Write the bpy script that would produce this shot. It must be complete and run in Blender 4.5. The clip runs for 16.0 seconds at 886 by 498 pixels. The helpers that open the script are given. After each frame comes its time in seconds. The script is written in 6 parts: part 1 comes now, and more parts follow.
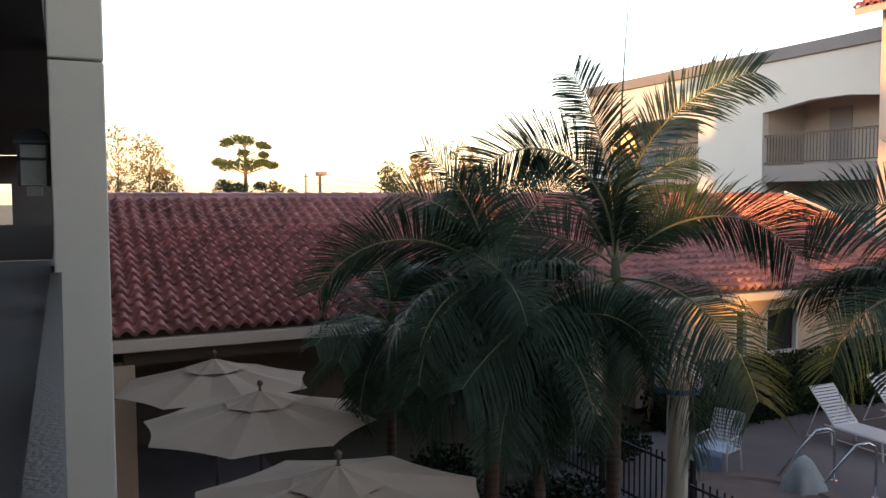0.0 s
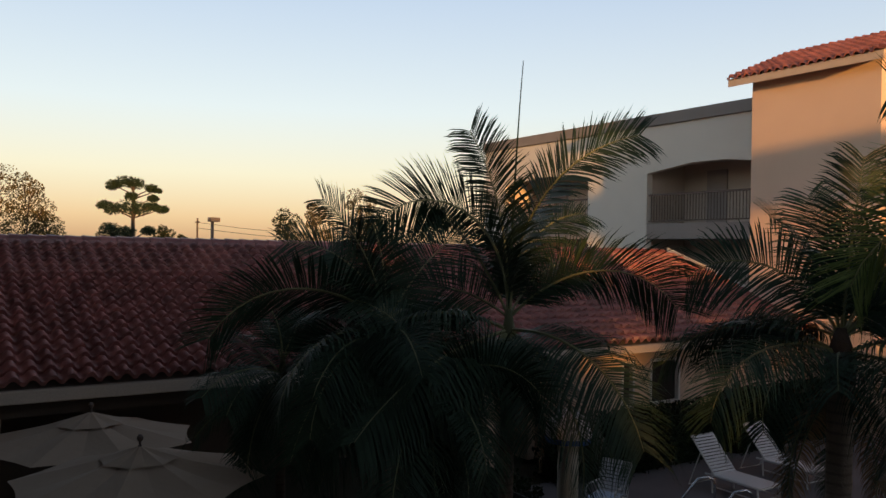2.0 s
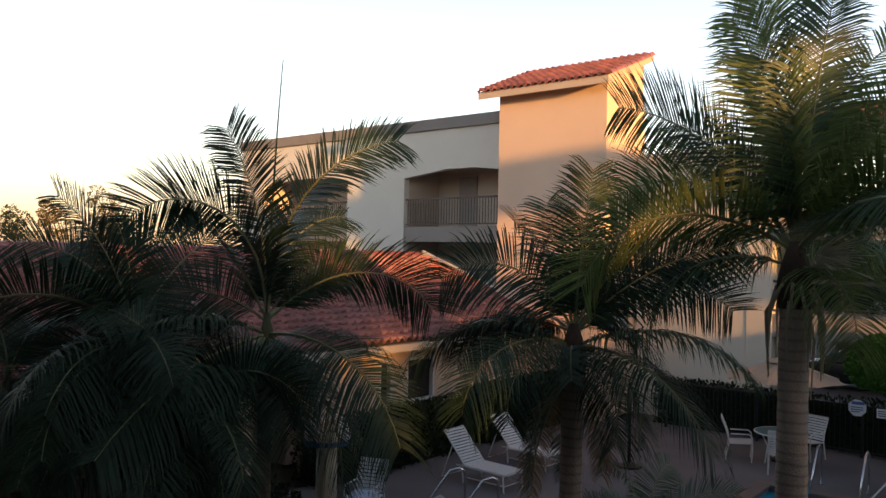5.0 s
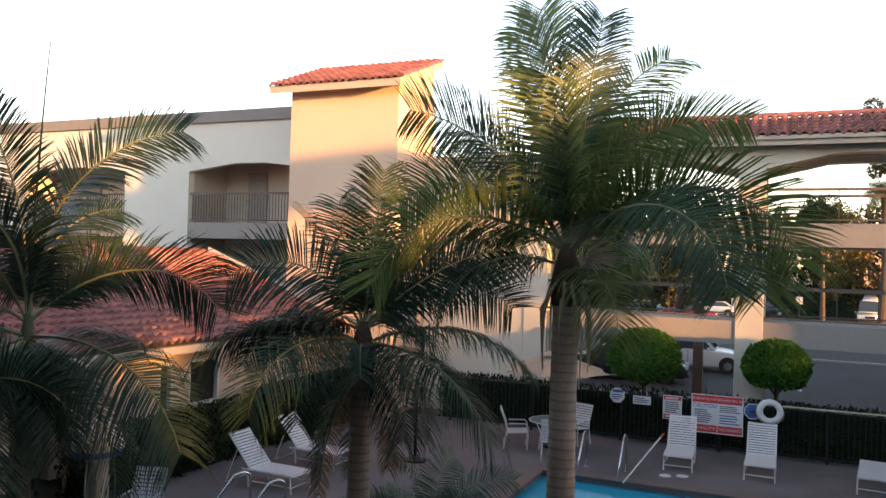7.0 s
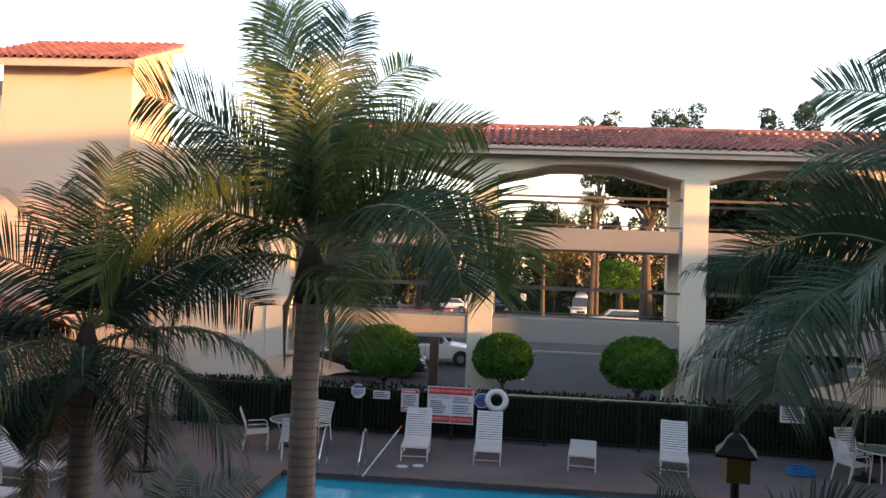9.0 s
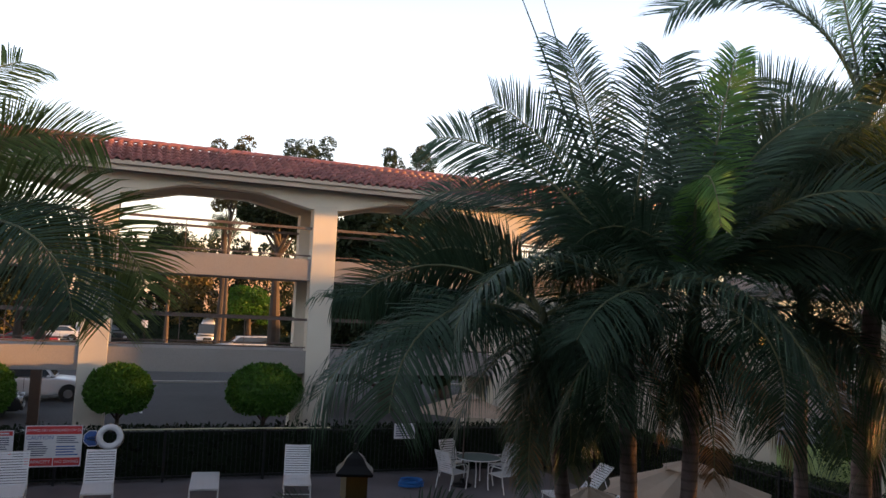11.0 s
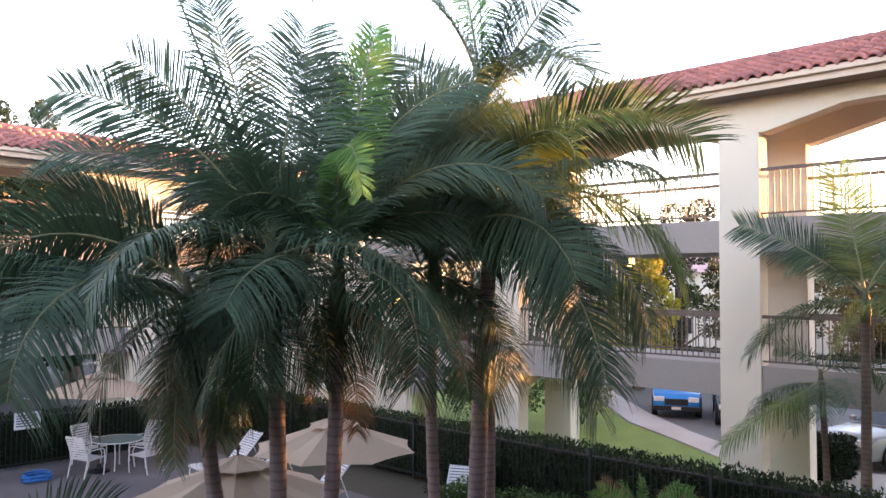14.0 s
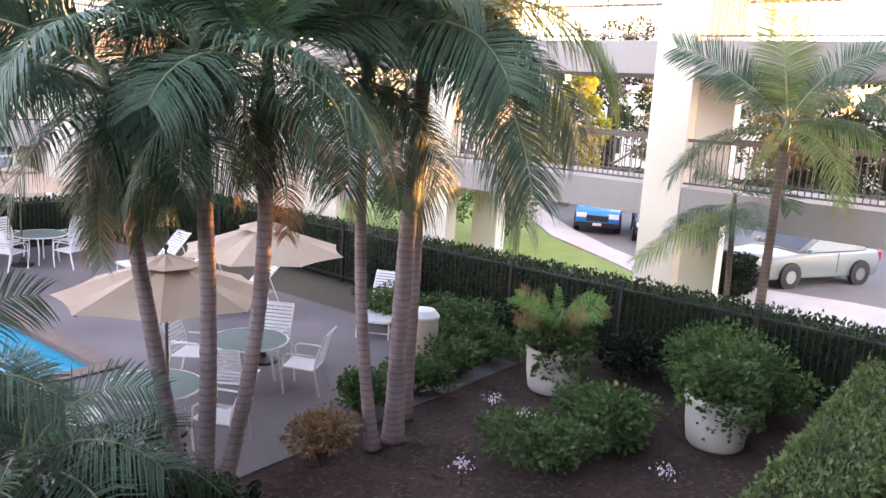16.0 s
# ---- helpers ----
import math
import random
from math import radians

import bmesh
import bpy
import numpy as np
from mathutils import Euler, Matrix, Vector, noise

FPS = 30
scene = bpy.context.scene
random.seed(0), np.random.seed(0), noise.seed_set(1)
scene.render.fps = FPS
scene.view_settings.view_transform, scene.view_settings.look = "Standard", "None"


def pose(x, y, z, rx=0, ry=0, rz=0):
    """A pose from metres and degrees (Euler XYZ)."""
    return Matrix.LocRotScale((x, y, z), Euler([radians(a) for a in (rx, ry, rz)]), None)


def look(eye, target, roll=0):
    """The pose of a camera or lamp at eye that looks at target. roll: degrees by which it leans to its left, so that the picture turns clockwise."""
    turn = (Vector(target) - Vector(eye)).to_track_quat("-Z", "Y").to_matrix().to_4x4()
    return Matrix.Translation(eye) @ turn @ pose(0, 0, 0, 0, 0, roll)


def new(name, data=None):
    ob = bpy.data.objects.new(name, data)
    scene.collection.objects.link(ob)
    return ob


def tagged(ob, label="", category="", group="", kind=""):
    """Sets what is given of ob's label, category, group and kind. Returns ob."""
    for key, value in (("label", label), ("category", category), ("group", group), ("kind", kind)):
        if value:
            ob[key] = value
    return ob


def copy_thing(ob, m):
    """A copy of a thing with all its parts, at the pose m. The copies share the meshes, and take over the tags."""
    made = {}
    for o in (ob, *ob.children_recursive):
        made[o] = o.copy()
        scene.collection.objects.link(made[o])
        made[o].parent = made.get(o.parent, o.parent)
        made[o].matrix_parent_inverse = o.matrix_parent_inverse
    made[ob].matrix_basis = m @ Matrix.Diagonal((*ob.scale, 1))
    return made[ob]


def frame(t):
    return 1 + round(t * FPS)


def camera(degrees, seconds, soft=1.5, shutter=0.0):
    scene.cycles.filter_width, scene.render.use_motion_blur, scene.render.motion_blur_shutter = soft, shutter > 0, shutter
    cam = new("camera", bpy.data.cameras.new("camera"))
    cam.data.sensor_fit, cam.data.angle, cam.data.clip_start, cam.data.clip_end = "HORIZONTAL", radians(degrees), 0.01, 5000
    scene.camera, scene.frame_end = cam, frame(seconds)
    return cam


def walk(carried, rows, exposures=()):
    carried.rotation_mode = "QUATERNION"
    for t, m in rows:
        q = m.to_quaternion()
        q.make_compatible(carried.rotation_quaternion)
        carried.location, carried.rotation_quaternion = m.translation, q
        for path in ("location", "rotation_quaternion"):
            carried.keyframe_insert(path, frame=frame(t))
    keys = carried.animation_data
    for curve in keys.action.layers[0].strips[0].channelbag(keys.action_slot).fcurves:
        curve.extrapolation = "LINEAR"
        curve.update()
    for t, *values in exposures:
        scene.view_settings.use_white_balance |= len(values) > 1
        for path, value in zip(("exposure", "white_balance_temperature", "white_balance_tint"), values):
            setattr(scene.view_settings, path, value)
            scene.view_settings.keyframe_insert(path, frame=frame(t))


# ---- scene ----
EYE = 4.65
cam = camera(58.9, 16.0, soft=1.5)
PATH = [
    (0.0, pose(0.0, 0.0, EYE, 86.34, 0.20, 64.02)),
    (0.5, pose(0.0, 0.0, EYE, 87.58, -0.33, 63.31)),
    (1.0, pose(0.0, 0.0, EYE, 88.47, -0.58, 60.90)),
    (1.5, pose(0.0, 0.0, EYE, 89.33, -0.66, 58.61)),
    (2.0, pose(0.0, 0.0, EYE, 90.07, -1.04, 56.49)),
    (2.5, pose(0.0, 0.0, EYE, 90.61, -1.08, 54.21)),
    (3.0, pose(0.0, 0.0, EYE, 91.22, -1.34, 51.22)),
    (3.5, pose(0.0, 0.0, EYE, 90.92, -0.86, 47.94)),
    (4.0, pose(0.0, 0.0, EYE, 90.64, -0.82, 44.89)),
    (6.5, pose(0.0, 0.0, EYE, 90.98, -1.79, 28.38)),
    (7.0, pose(0.0, 0.0, EYE, 90.85, -1.75, 23.87)),
    (7.5, pose(0.0, 0.0, EYE, 90.23, -1.30, 19.86)),
    (8.0, pose(0.0, 0.0, EYE, 90.57, -2.13, 16.58)),
    (8.5, pose(0.0, 0.0, EYE, 90.52, -2.82, 12.23)),
    (9.0, pose(0.0, 0.0, EYE, 91.34, -2.30, 5.32)),
    (9.5, pose(0.0, 0.0, EYE, 91.62, -3.11, -3.82)),
    (10.0, pose(0.0, 0.0, EYE, 92.39, -3.01, -10.28)),
    (12.5, pose(0.0, 0.0, EYE, 97.81, -1.67, -34.97)),
    (13.0, pose(0.0, 0.0, EYE, 98.03, -0.81, -38.47)),
    (13.5, pose(0.0, 0.0, EYE, 95.30, -0.28, -42.33)),
    (14.0, pose(0.0, 0.0, EYE, 92.65, -0.40, -46.56)),
    (14.5, pose(0.0, 0.0, EYE, 89.23, -2.19, -49.91)),
    (15.0, pose(0.0, 0.0, EYE, 86.27, -2.44, -50.73)),
    (15.5, pose(0.0, 0.0, EYE, 82.98, -2.75, -51.29)),
    (16.0, pose(0.0, 0.0, EYE, 79.01, -3.32, -51.32)),
]
walk(cam, PATH, exposures=[(0.0, 1.4, 6400, 11), (0.4, 0.3, 6300, 12), (0.9, -0.3, 6400, 11), (1.5, -0.45, 6500, 11), (4.2, -0.4, 6500, 11), (5.2, 0.6, 6400, 10), (6.3, 1.25, 6350, 10), (9.0, 1.3, 6350, 10),
                            (10.2, 0.85, 6400, 13), (12.3, 0.6, 6500, 15), (13.0, 0.6, 6500, 15), (13.6, 1.4, 6450, 17), (14.2, 2.8, 6400, 22), (16.0, 3.55, 6600, 23)])

# ---- world and sun ----
SUN_EL, SUN_AZ = 3.9, -16.0      # degrees; azimuth from +X towards +Y
world = bpy.data.worlds.new("dusk_sky")
scene.world = world
world.use_nodes = True
wn, wl = world.node_tree.nodes, world.node_tree.links
sky = wn.new("ShaderNodeTexSky")
sky.sky_type, sky.sun_disc = "NISHITA", False
sky.sun_elevation, sky.sun_rotation = radians(SUN_EL), radians(90 - SUN_AZ)
sky.air_density, sky.dust_density, sky.ozone_density = 1.0, 1.0, 1.0
# the haze of a warm evening: peach at the horizon, pale blue overhead
place = wn.new("ShaderNodeTexCoord")
split = wn.new("ShaderNodeSeparateXYZ")
haze = wn.new("ShaderNodeValToRGB")
wl.new(place.outputs["Generated"], split.inputs[0])
wl.new(split.outputs["Z"], haze.inputs[0])
stops = [(0.0, (0.66, 0.40, 0.24)), (0.035, (0.88, 0.62, 0.40)), (0.09, (0.98, 0.89, 0.70)), (0.17, (0.86, 0.93, 0.97)), (0.31, (0.62, 0.74, 0.93)), (0.45, (0.40, 0.46, 0.58)), (0.56, (0.14, 0.16, 0.21)), (0.75, (0.075, 0.085, 0.115)), (1.0, (0.055, 0.062, 0.085))]
while len(haze.color_ramp.elements) < len(stops):
    haze.color_ramp.elements.new(0.5)
for e, (at, c) in zip(haze.color_ramp.elements, stops):
    e.position, e.color = at, (*c, 1)
both = wn.new("ShaderNodeMix")
both.data_type, both.blend_type = "RGBA", "ADD"
both.inputs[0].default_value = 0.10
wl.new(haze.outputs[0], both.inputs[6]), wl.new(sky.outputs[0], both.inputs[7])
wl.new(both.outputs[2], wn["Background"].inputs[0])
wn["Background"].inputs[1].default_value = 1.0
sun = new("sun", bpy.data.lights.new("sun", "SUN"))
sun.data.energy, sun.data.angle, sun.data.color = 7.6, radians(0.9), (1.0, 0.47, 0.13)
toward = Vector((math.cos(radians(SUN_AZ)) * math.cos(radians(SUN_EL)), math.sin(radians(SUN_AZ)) * math.cos(radians(SUN_EL)), math.sin(radians(SUN_EL))))
sun.matrix_world = look(toward * 60, (0, 0, 0))

# ---- materials ----
def mat(name, base, rough=0.7, second=None, scale=4.0, fine=60.0, amount=0.5, bump=0.15, metal=0.0, per_piece=0.0, spec=0.5, island=0.0, speckle=0.18, rings=0.0):
    """A surface that varies at two scales: broad stains towards the second colour, fine grain in tone and relief."""
    m = bpy.data.materials.new(name)
    m.use_nodes = True
    n, l = m.node_tree.nodes, m.node_tree.links
    b = n["Principled BSDF"]
    b.inputs["Roughness"].default_value, b.inputs["Metallic"].default_value = rough, metal
    b.inputs["Specular IOR Level"].default_value = spec
    co = n.new("ShaderNodeTexCoord")
    big, small = n.new("ShaderNodeTexNoise"), n.new("ShaderNodeTexNoise")
    big.inputs["Scale"].default_value, big.inputs["Detail"].default_value = scale, 4
    small.inputs["Scale"].default_value, small.inputs["Detail"].default_value = fine, 3
    for t in (big, small):
        l.new(co.outputs["Object"], t.inputs["Vector"])
    second = second or tuple(c * 0.72 for c in base)
    ramp = n.new("ShaderNodeMapRange")
    ramp.inputs[1].default_value, ramp.inputs[2].default_value = 0.35, 0.68
    ramp.inputs[4].default_value = amount
    l.new(big.outputs[0], ramp.inputs[0])
    mix = n.new("ShaderNodeMix")
    mix.data_type = "RGBA"
    mix.inputs[6].default_value, mix.inputs[7].default_value = (*base, 1), (*second, 1)
    l.new(ramp.outputs[0], mix.inputs[0])
    grain = n.new("ShaderNodeMapRange")
    grain.inputs[3].default_value, grain.inputs[4].default_value = 1 - speckle, 1 + speckle
    l.new(small.outputs[0], grain.inputs[0])
    hsv = n.new("ShaderNodeHueSaturation")
    l.new(mix.outputs[2], hsv.inputs["Color"])
    if per_piece or island:
        info = n.new("ShaderNodeNewGeometry" if island else "ShaderNodeObjectInfo")
        per_piece = per_piece or island
        vary = n.new("ShaderNodeMapRange")
        vary.inputs[3].default_value, vary.inputs[4].default_value = 1 - per_piece, 1 + per_piece
        l.new(info.outputs["Random Per Island" if island else "Random"], vary.inputs[0])
        times = n.new("ShaderNodeMath")
        times.operation = "MULTIPLY"
        l.new(grain.outputs[0], times.inputs[0]), l.new(vary.outputs[0], times.inputs[1])
        l.new(times.outputs[0], hsv.inputs["Value"])
    else:
        l.new(grain.outputs[0], hsv.inputs["Value"])
    l.new(hsv.outputs[0], b.inputs["Base Color"])
    if rings:      # leaf scars round a trunk
        wave, dark = n.new("ShaderNodeTexWave"), n.new("ShaderNodeMapRange")
        wave.bands_direction = "Z"
        wave.inputs["Scale"].default_value, wave.inputs["Distortion"].default_value, wave.inputs["Detail"].default_value = rings, 1.6, 2
        l.new(co.outputs["Object"], wave.inputs["Vector"])
        dark.inputs[1].default_value, dark.inputs[2].default_value, dark.inputs[3].default_value, dark.inputs[4].default_value = 0.0, 0.3, 0.7, 1.0
        l.new(wave.outputs["Fac"], dark.inputs[0])
        by = n.new("ShaderNodeMix")
        by.data_type, by.blend_type = "RGBA", "MULTIPLY"
        by.inputs[0].default_value = 1.0
        l.new(hsv.outputs[0], by.inputs[6]), l.new(dark.outputs[0], by.inputs[7])
        l.new(by.outputs[2], b.inputs["Base Color"])
    if bump:
        bp = n.new("ShaderNodeBump")
        bp.inputs["Strength"].default_value, bp.inputs["Distance"].default_value = bump, 0.02
        l.new(small.outputs[0], bp.inputs["Height"])
        l.new(bp.outputs[0], b.inputs["Normal"])
    return m


def leafy(name, base, second, rough=0.5, through_light=0.25, scale=3.0, island=0.25):
    """Foliage: some of the light passes through the leaf."""
    m = mat(name, base, rough, second, scale, 25, 0.8, 0.0, island=island, spec=0.25)
    n, l = m.node_tree.nodes, m.node_tree.links
    t, mx = n.new("ShaderNodeBsdfTranslucent"), n.new("ShaderNodeMixShader")
    mx.inputs[0].default_value = through_light
    b, o = n["Principled BSDF"], n["Material Output"]
    l.new(b.inputs["Base Color"].links[0].from_socket, t.inputs[0])
    l.new(b.outputs[0], mx.inputs[1]), l.new(t.outputs[0], mx.inputs[2]), l.new(mx.outputs[0], o.inputs[0])
    return m


def glow(name, colour, strength):
    m = bpy.data.materials.new(name)
    m.use_nodes = True
    b = m.node_tree.nodes["Principled BSDF"]
    b.inputs["Base Color"].default_value = (*colour, 1)
    b.inputs["Emission Color"].default_value, b.inputs["Emission Strength"].default_value = (*colour, 1), strength
    return m


STUCCO = mat("cream_stucco", (0.66, 0.60, 0.50), 0.9, (0.57, 0.51, 0.42), 0.5, 90, 0.6, 0.12, speckle=0.05)
STUCCO_TAN = mat("tan_stucco", (0.68, 0.51, 0.385), 0.9, (0.60, 0.44, 0.325), 0.6, 60, 0.5, 0.2, speckle=0.07)
STUCCO_WHITE = mat("white_stucco", (0.68, 0.66, 0.60), 0.9, (0.60, 0.58, 0.53), 0.5, 60, 0.5, 0.2, speckle=0.06)
BAND = mat("taupe_band", (0.31, 0.28, 0.262), 0.85, (0.26, 0.232, 0.216), 0.7, 50, 0.5, 0.25)
FASCIA = mat("beige_fascia", (0.52, 0.43, 0.35), 0.7, (0.44, 0.36, 0.29), 0.9, 40, 0.5, 0.1)
SOFFIT = mat("brown_soffit", (0.20, 0.16, 0.14), 0.85, (0.16, 0.13, 0.11), 0.9, 40, 0.5, 0.1)
GREYCAP = mat("grey_roof_edge", (0.24, 0.22, 0.21), 0.7, (0.19, 0.17, 0.16), 0.9, 40)
TILE = mat("clay_tile", (0.33, 0.120, 0.105), 0.36, (0.21, 0.078, 0.078), 0.9, 22, 0.8, 0.2, per_piece=0.25, spec=0.7)
TILE_FIELD = mat("clay_tile_field", (0.33, 0.120, 0.105), 0.36, (0.21, 0.078, 0.078), 0.9, 22, 0.8, 0.2, island=0.25, spec=0.7)
RAILING = mat("dark_bronze_rail", (0.05, 0.04, 0.035), 0.5, None, 6, 80)
RAIL_BROWN = mat("brown_rail", (0.12, 0.085, 0.07), 0.6, None, 6, 80)
BLACK = mat("black_iron", (0.012, 0.012, 0.013), 0.5, None, 6, 80)
DECK = mat("grey_deck", (0.19, 0.17, 0.176), 0.85, (0.115, 0.102, 0.107), 0.45, 30, 0.9, 0.25)
COPING = mat("brown_coping", (0.20, 0.15, 0.13), 0.8, (0.14, 0.10, 0.09), 3, 50)
POOLWALL = mat("blue_pool_plaster", (0.05, 0.55, 0.78), 0.6, (0.04, 0.48, 0.70), 1, 40)
ASPHALT = mat("asphalt", (0.042, 0.042, 0.047), 0.9, (0.028, 0.028, 0.032), 0.3, 60, 0.8, 0.4)
# Lighter than ASPHALT: the grazing sun's glare is put into the colour.
DRIVE = mat("drive_with_sun_glare", (0.15, 0.145, 0.14), 0.85, (0.10, 0.097, 0.095), 0.3, 60, 0.8, 0.3)
CONCRETE = mat("pale_concrete", (0.42, 0.39, 0.36), 0.9, (0.33, 0.30, 0.28), 0.6, 60, 0.7, 0.3)
GROUND = mat("dry_earth", (0.10, 0.085, 0.06), 0.95, (0.06, 0.06, 0.035), 0.1, 8, 0.8)
MULCH = mat("dark_mulch", (0.060, 0.034, 0.025), 0.95, (0.028, 0.017, 0.013), 1.2, 45, 0.9, 0.9)
LAWN = mat("lawn_green", (0.17, 0.24, 0.04), 0.9, (0.12, 0.17, 0.03), 0.8, 60, 0.8, 0.8)
FROND = leafy("frond_green", (0.082, 0.135, 0.080), (0.048, 0.092, 0.054), 0.42, 0.22)
# Darker copy of FROND: the shade on the left palms is in its colour.
FROND_SHADE = leafy("frond_green_with_shade", (0.046, 0.080, 0.048), (0.026, 0.050, 0.030), 0.45, 0.12)
# Paler copy of FROND: skylight on the queen palm is put into the colour.
FROND_MID = leafy("frond_mid_green", (0.18, 0.235, 0.08), (0.12, 0.175, 0.055), 0.45, 0.33)
FROND_YOUNG = leafy("frond_light_green", (0.16, 0.32, 0.085), (0.10, 0.22, 0.055), 0.42, 0.4)
FROND_DRY = leafy("frond_dry", (0.30, 0.19, 0.10), (0.18, 0.11, 0.06), 0.8, 0.2)
MIDRIB = mat("frond_midrib", (0.20, 0.21, 0.10), 0.5, (0.13, 0.15, 0.065), 3, 30)
TRUNK = mat("palm_bark", (0.52, 0.42, 0.345), 0.9, (0.36, 0.28, 0.22), 2.2, 40, 0.8, 0.5, rings=3.2)
TRUNK_RED = mat("ringed_palm_bark", (0.34, 0.26, 0.25), 0.85, (0.20, 0.145, 0.145), 2.2, 40, 0.8, 0.5, rings=3.4)
TRUNK_DARK = mat("dark_palm_bark", (0.17, 0.12, 0.095), 0.9, (0.10, 0.07, 0.055), 2.2, 40, 0.8, 0.5, rings=3.4)
BOOT = mat("brown_palm_fibre", (0.10, 0.065, 0.045), 0.95, (0.05, 0.033, 0.024), 4, 50, 0.8, 0.8)
SHAFT = mat("green_crownshaft", (0.09, 0.10, 0.045), 0.7, (0.07, 0.055, 0.03), 3, 30)
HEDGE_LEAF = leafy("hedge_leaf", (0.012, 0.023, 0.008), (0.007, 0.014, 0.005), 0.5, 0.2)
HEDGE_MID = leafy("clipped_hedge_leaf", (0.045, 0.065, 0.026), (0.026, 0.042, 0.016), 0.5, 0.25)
# Lit copy of the hedge leaf: sun on the hedge tops is in its colour.
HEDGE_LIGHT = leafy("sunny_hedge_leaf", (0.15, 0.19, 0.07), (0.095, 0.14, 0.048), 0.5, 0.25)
BUSH_LEAF = leafy("bush_leaf", (0.085, 0.145, 0.045), (0.048, 0.095, 0.028), 0.5, 0.25)
BALL_LEAF = leafy("topiary_leaf", (0.065, 0.16, 0.02), (0.035, 0.10, 0.013), 0.5, 0.25)
TREE_LEAF = leafy("tree_leaf", (0.035, 0.045, 0.018), (0.02, 0.03, 0.012), 0.6, 0.25, 0.6)
# Yellow stands for low sun on the crown, put into the leaf colour.
TREE_SUNLIT = leafy("tree_leaf_sunlit", (0.34, 0.31, 0.035), (0.20, 0.21, 0.03), 0.6, 0.45, 0.6)
TREE_WARM = leafy("tree_leaf_olive", (0.16, 0.12, 0.04), (0.08, 0.075, 0.03), 0.6, 0.3, 0.6)
PINE_LEAF = leafy("pine_needles", (0.035, 0.06, 0.03), (0.02, 0.04, 0.02), 0.6, 0.15, 0.6)
BARK = mat("tree_bark", (0.095, 0.07, 0.055), 0.95, (0.055, 0.042, 0.033), 1.5, 25, 0.8, 0.6)
CANVAS = mat("beige_canvas", (0.42, 0.32, 0.24), 0.9, (0.34, 0.25, 0.18), 1.2, 160, 0.6, 0.1)
WHITE_PLASTIC = mat("white_vinyl", (0.72, 0.72, 0.74), 0.45, (0.62, 0.62, 0.65), 3, 60, 0.5, 0.05)
WHITE_METAL = mat("white_painted_metal", (0.70, 0.69, 0.67), 0.4, (0.6, 0.59, 0.57), 4, 60, 0.4, 0.03)
STEEL = mat("polished_steel", (0.72, 0.72, 0.74), 0.18, (0.6, 0.6, 0.62), 5, 60, 0.3, 0.0, metal=1.0)
DARK = mat("dark_opening", (0.02, 0.018, 0.016), 0.8, None, 2, 30)
# Corridor surfaces darkened: the interior's shade is part of this colour.
CORRIDOR = mat("corridor_paint_with_shade", (0.10, 0.088, 0.08), 0.9, (0.07, 0.062, 0.057), 0.6, 40)
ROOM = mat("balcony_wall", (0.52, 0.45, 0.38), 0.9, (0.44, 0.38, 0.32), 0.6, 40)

# ---- builders ----
def thing(name, place, label, category, group="", turn=0.0):
    """An Empty at the base of a thing."""
    ob = new(name)
    ob.empty_display_size = 0.2
    ob.matrix_world = pose(*place, 0, 0, turn)
    return tagged(ob, label, category, group)


def part(name, bm, material, parent=None, label="", smooth=False):
    """One mesh object, under a thing or a part."""
    me = bpy.data.meshes.new(name)
    if smooth:
        for f in bm.faces:
            f.smooth = True
    bm.to_mesh(me)
    bm.free()
    me.materials.append(material)
    ob = new(name, me)
    if parent is not None:
        ob.parent = parent
    if label:
        tagged(ob, label)
    return ob


def piece(name, me, parent, m):
    """One more object on a shared mesh."""
    ob = new(name, me)
    ob.parent = parent
    ob.matrix_basis = m
    return ob


def structure(ob, label, category):
    return tagged(ob, label, category, kind="structure")


def box(bm, lo, hi, m=None, bevel=0.0):
    lo, hi = Vector(lo), Vector(hi)
    r = bmesh.ops.create_cube(bm, size=1.0, matrix=Matrix.LocRotScale((lo + hi) / 2, None, hi - lo))
    vs = r["verts"]
    if bevel:
        es = list({e for v in vs for e in v.link_edges})
        vs = [v for v in {w for f in bmesh.ops.bevel(bm, geom=es, offset=bevel, segments=2, affect="EDGES", profile=0.5)["faces"] for w in f.verts}]
        vs = list({w for v in vs for f in v.link_faces for w in f.verts})
    if m is not None:
        bmesh.ops.transform(bm, matrix=m, verts=vs)
    return vs


def boxes(*pairs, bevel=0.0):
    bm = bmesh.new()
    for lo, hi in pairs:
        box(bm, lo, hi, bevel=bevel)
    return bm


def tube(bm, points, radius, sides=8, closed_ends=True):
    """A round bar along points; radius is a number or one for each point."""
    pts = [Vector(p) for p in points]
    rs = radius if isinstance(radius, (list, tuple)) else [radius] * len(pts)
    rings = []
    ref = None
    for i, p in enumerate(pts):
        d = (pts[min(i + 1, len(pts) - 1)] - pts[max(i - 1, 0)]).normalized()
        if ref is None:
            ref = Vector((1, 0, 0)) if abs(d.x) < 0.8 else Vector((0, 1, 0))
        u = (ref - d * ref.dot(d)).normalized()
        ref = u
        v = d.cross(u)
        rings.append([bm.verts.new(p + (u * math.cos(a) + v * math.sin(a)) * rs[i]) for a in [2 * math.pi * k / sides for k in range(sides)]])
    for a, b in zip(rings, rings[1:]):
        for k in range(sides):
            bm.faces.new((a[k], a[(k + 1) % sides], b[(k + 1) % sides], b[k]))
    if closed_ends:
        bm.faces.new(rings[0][::-1]), bm.faces.new(rings[-1])
    return bm


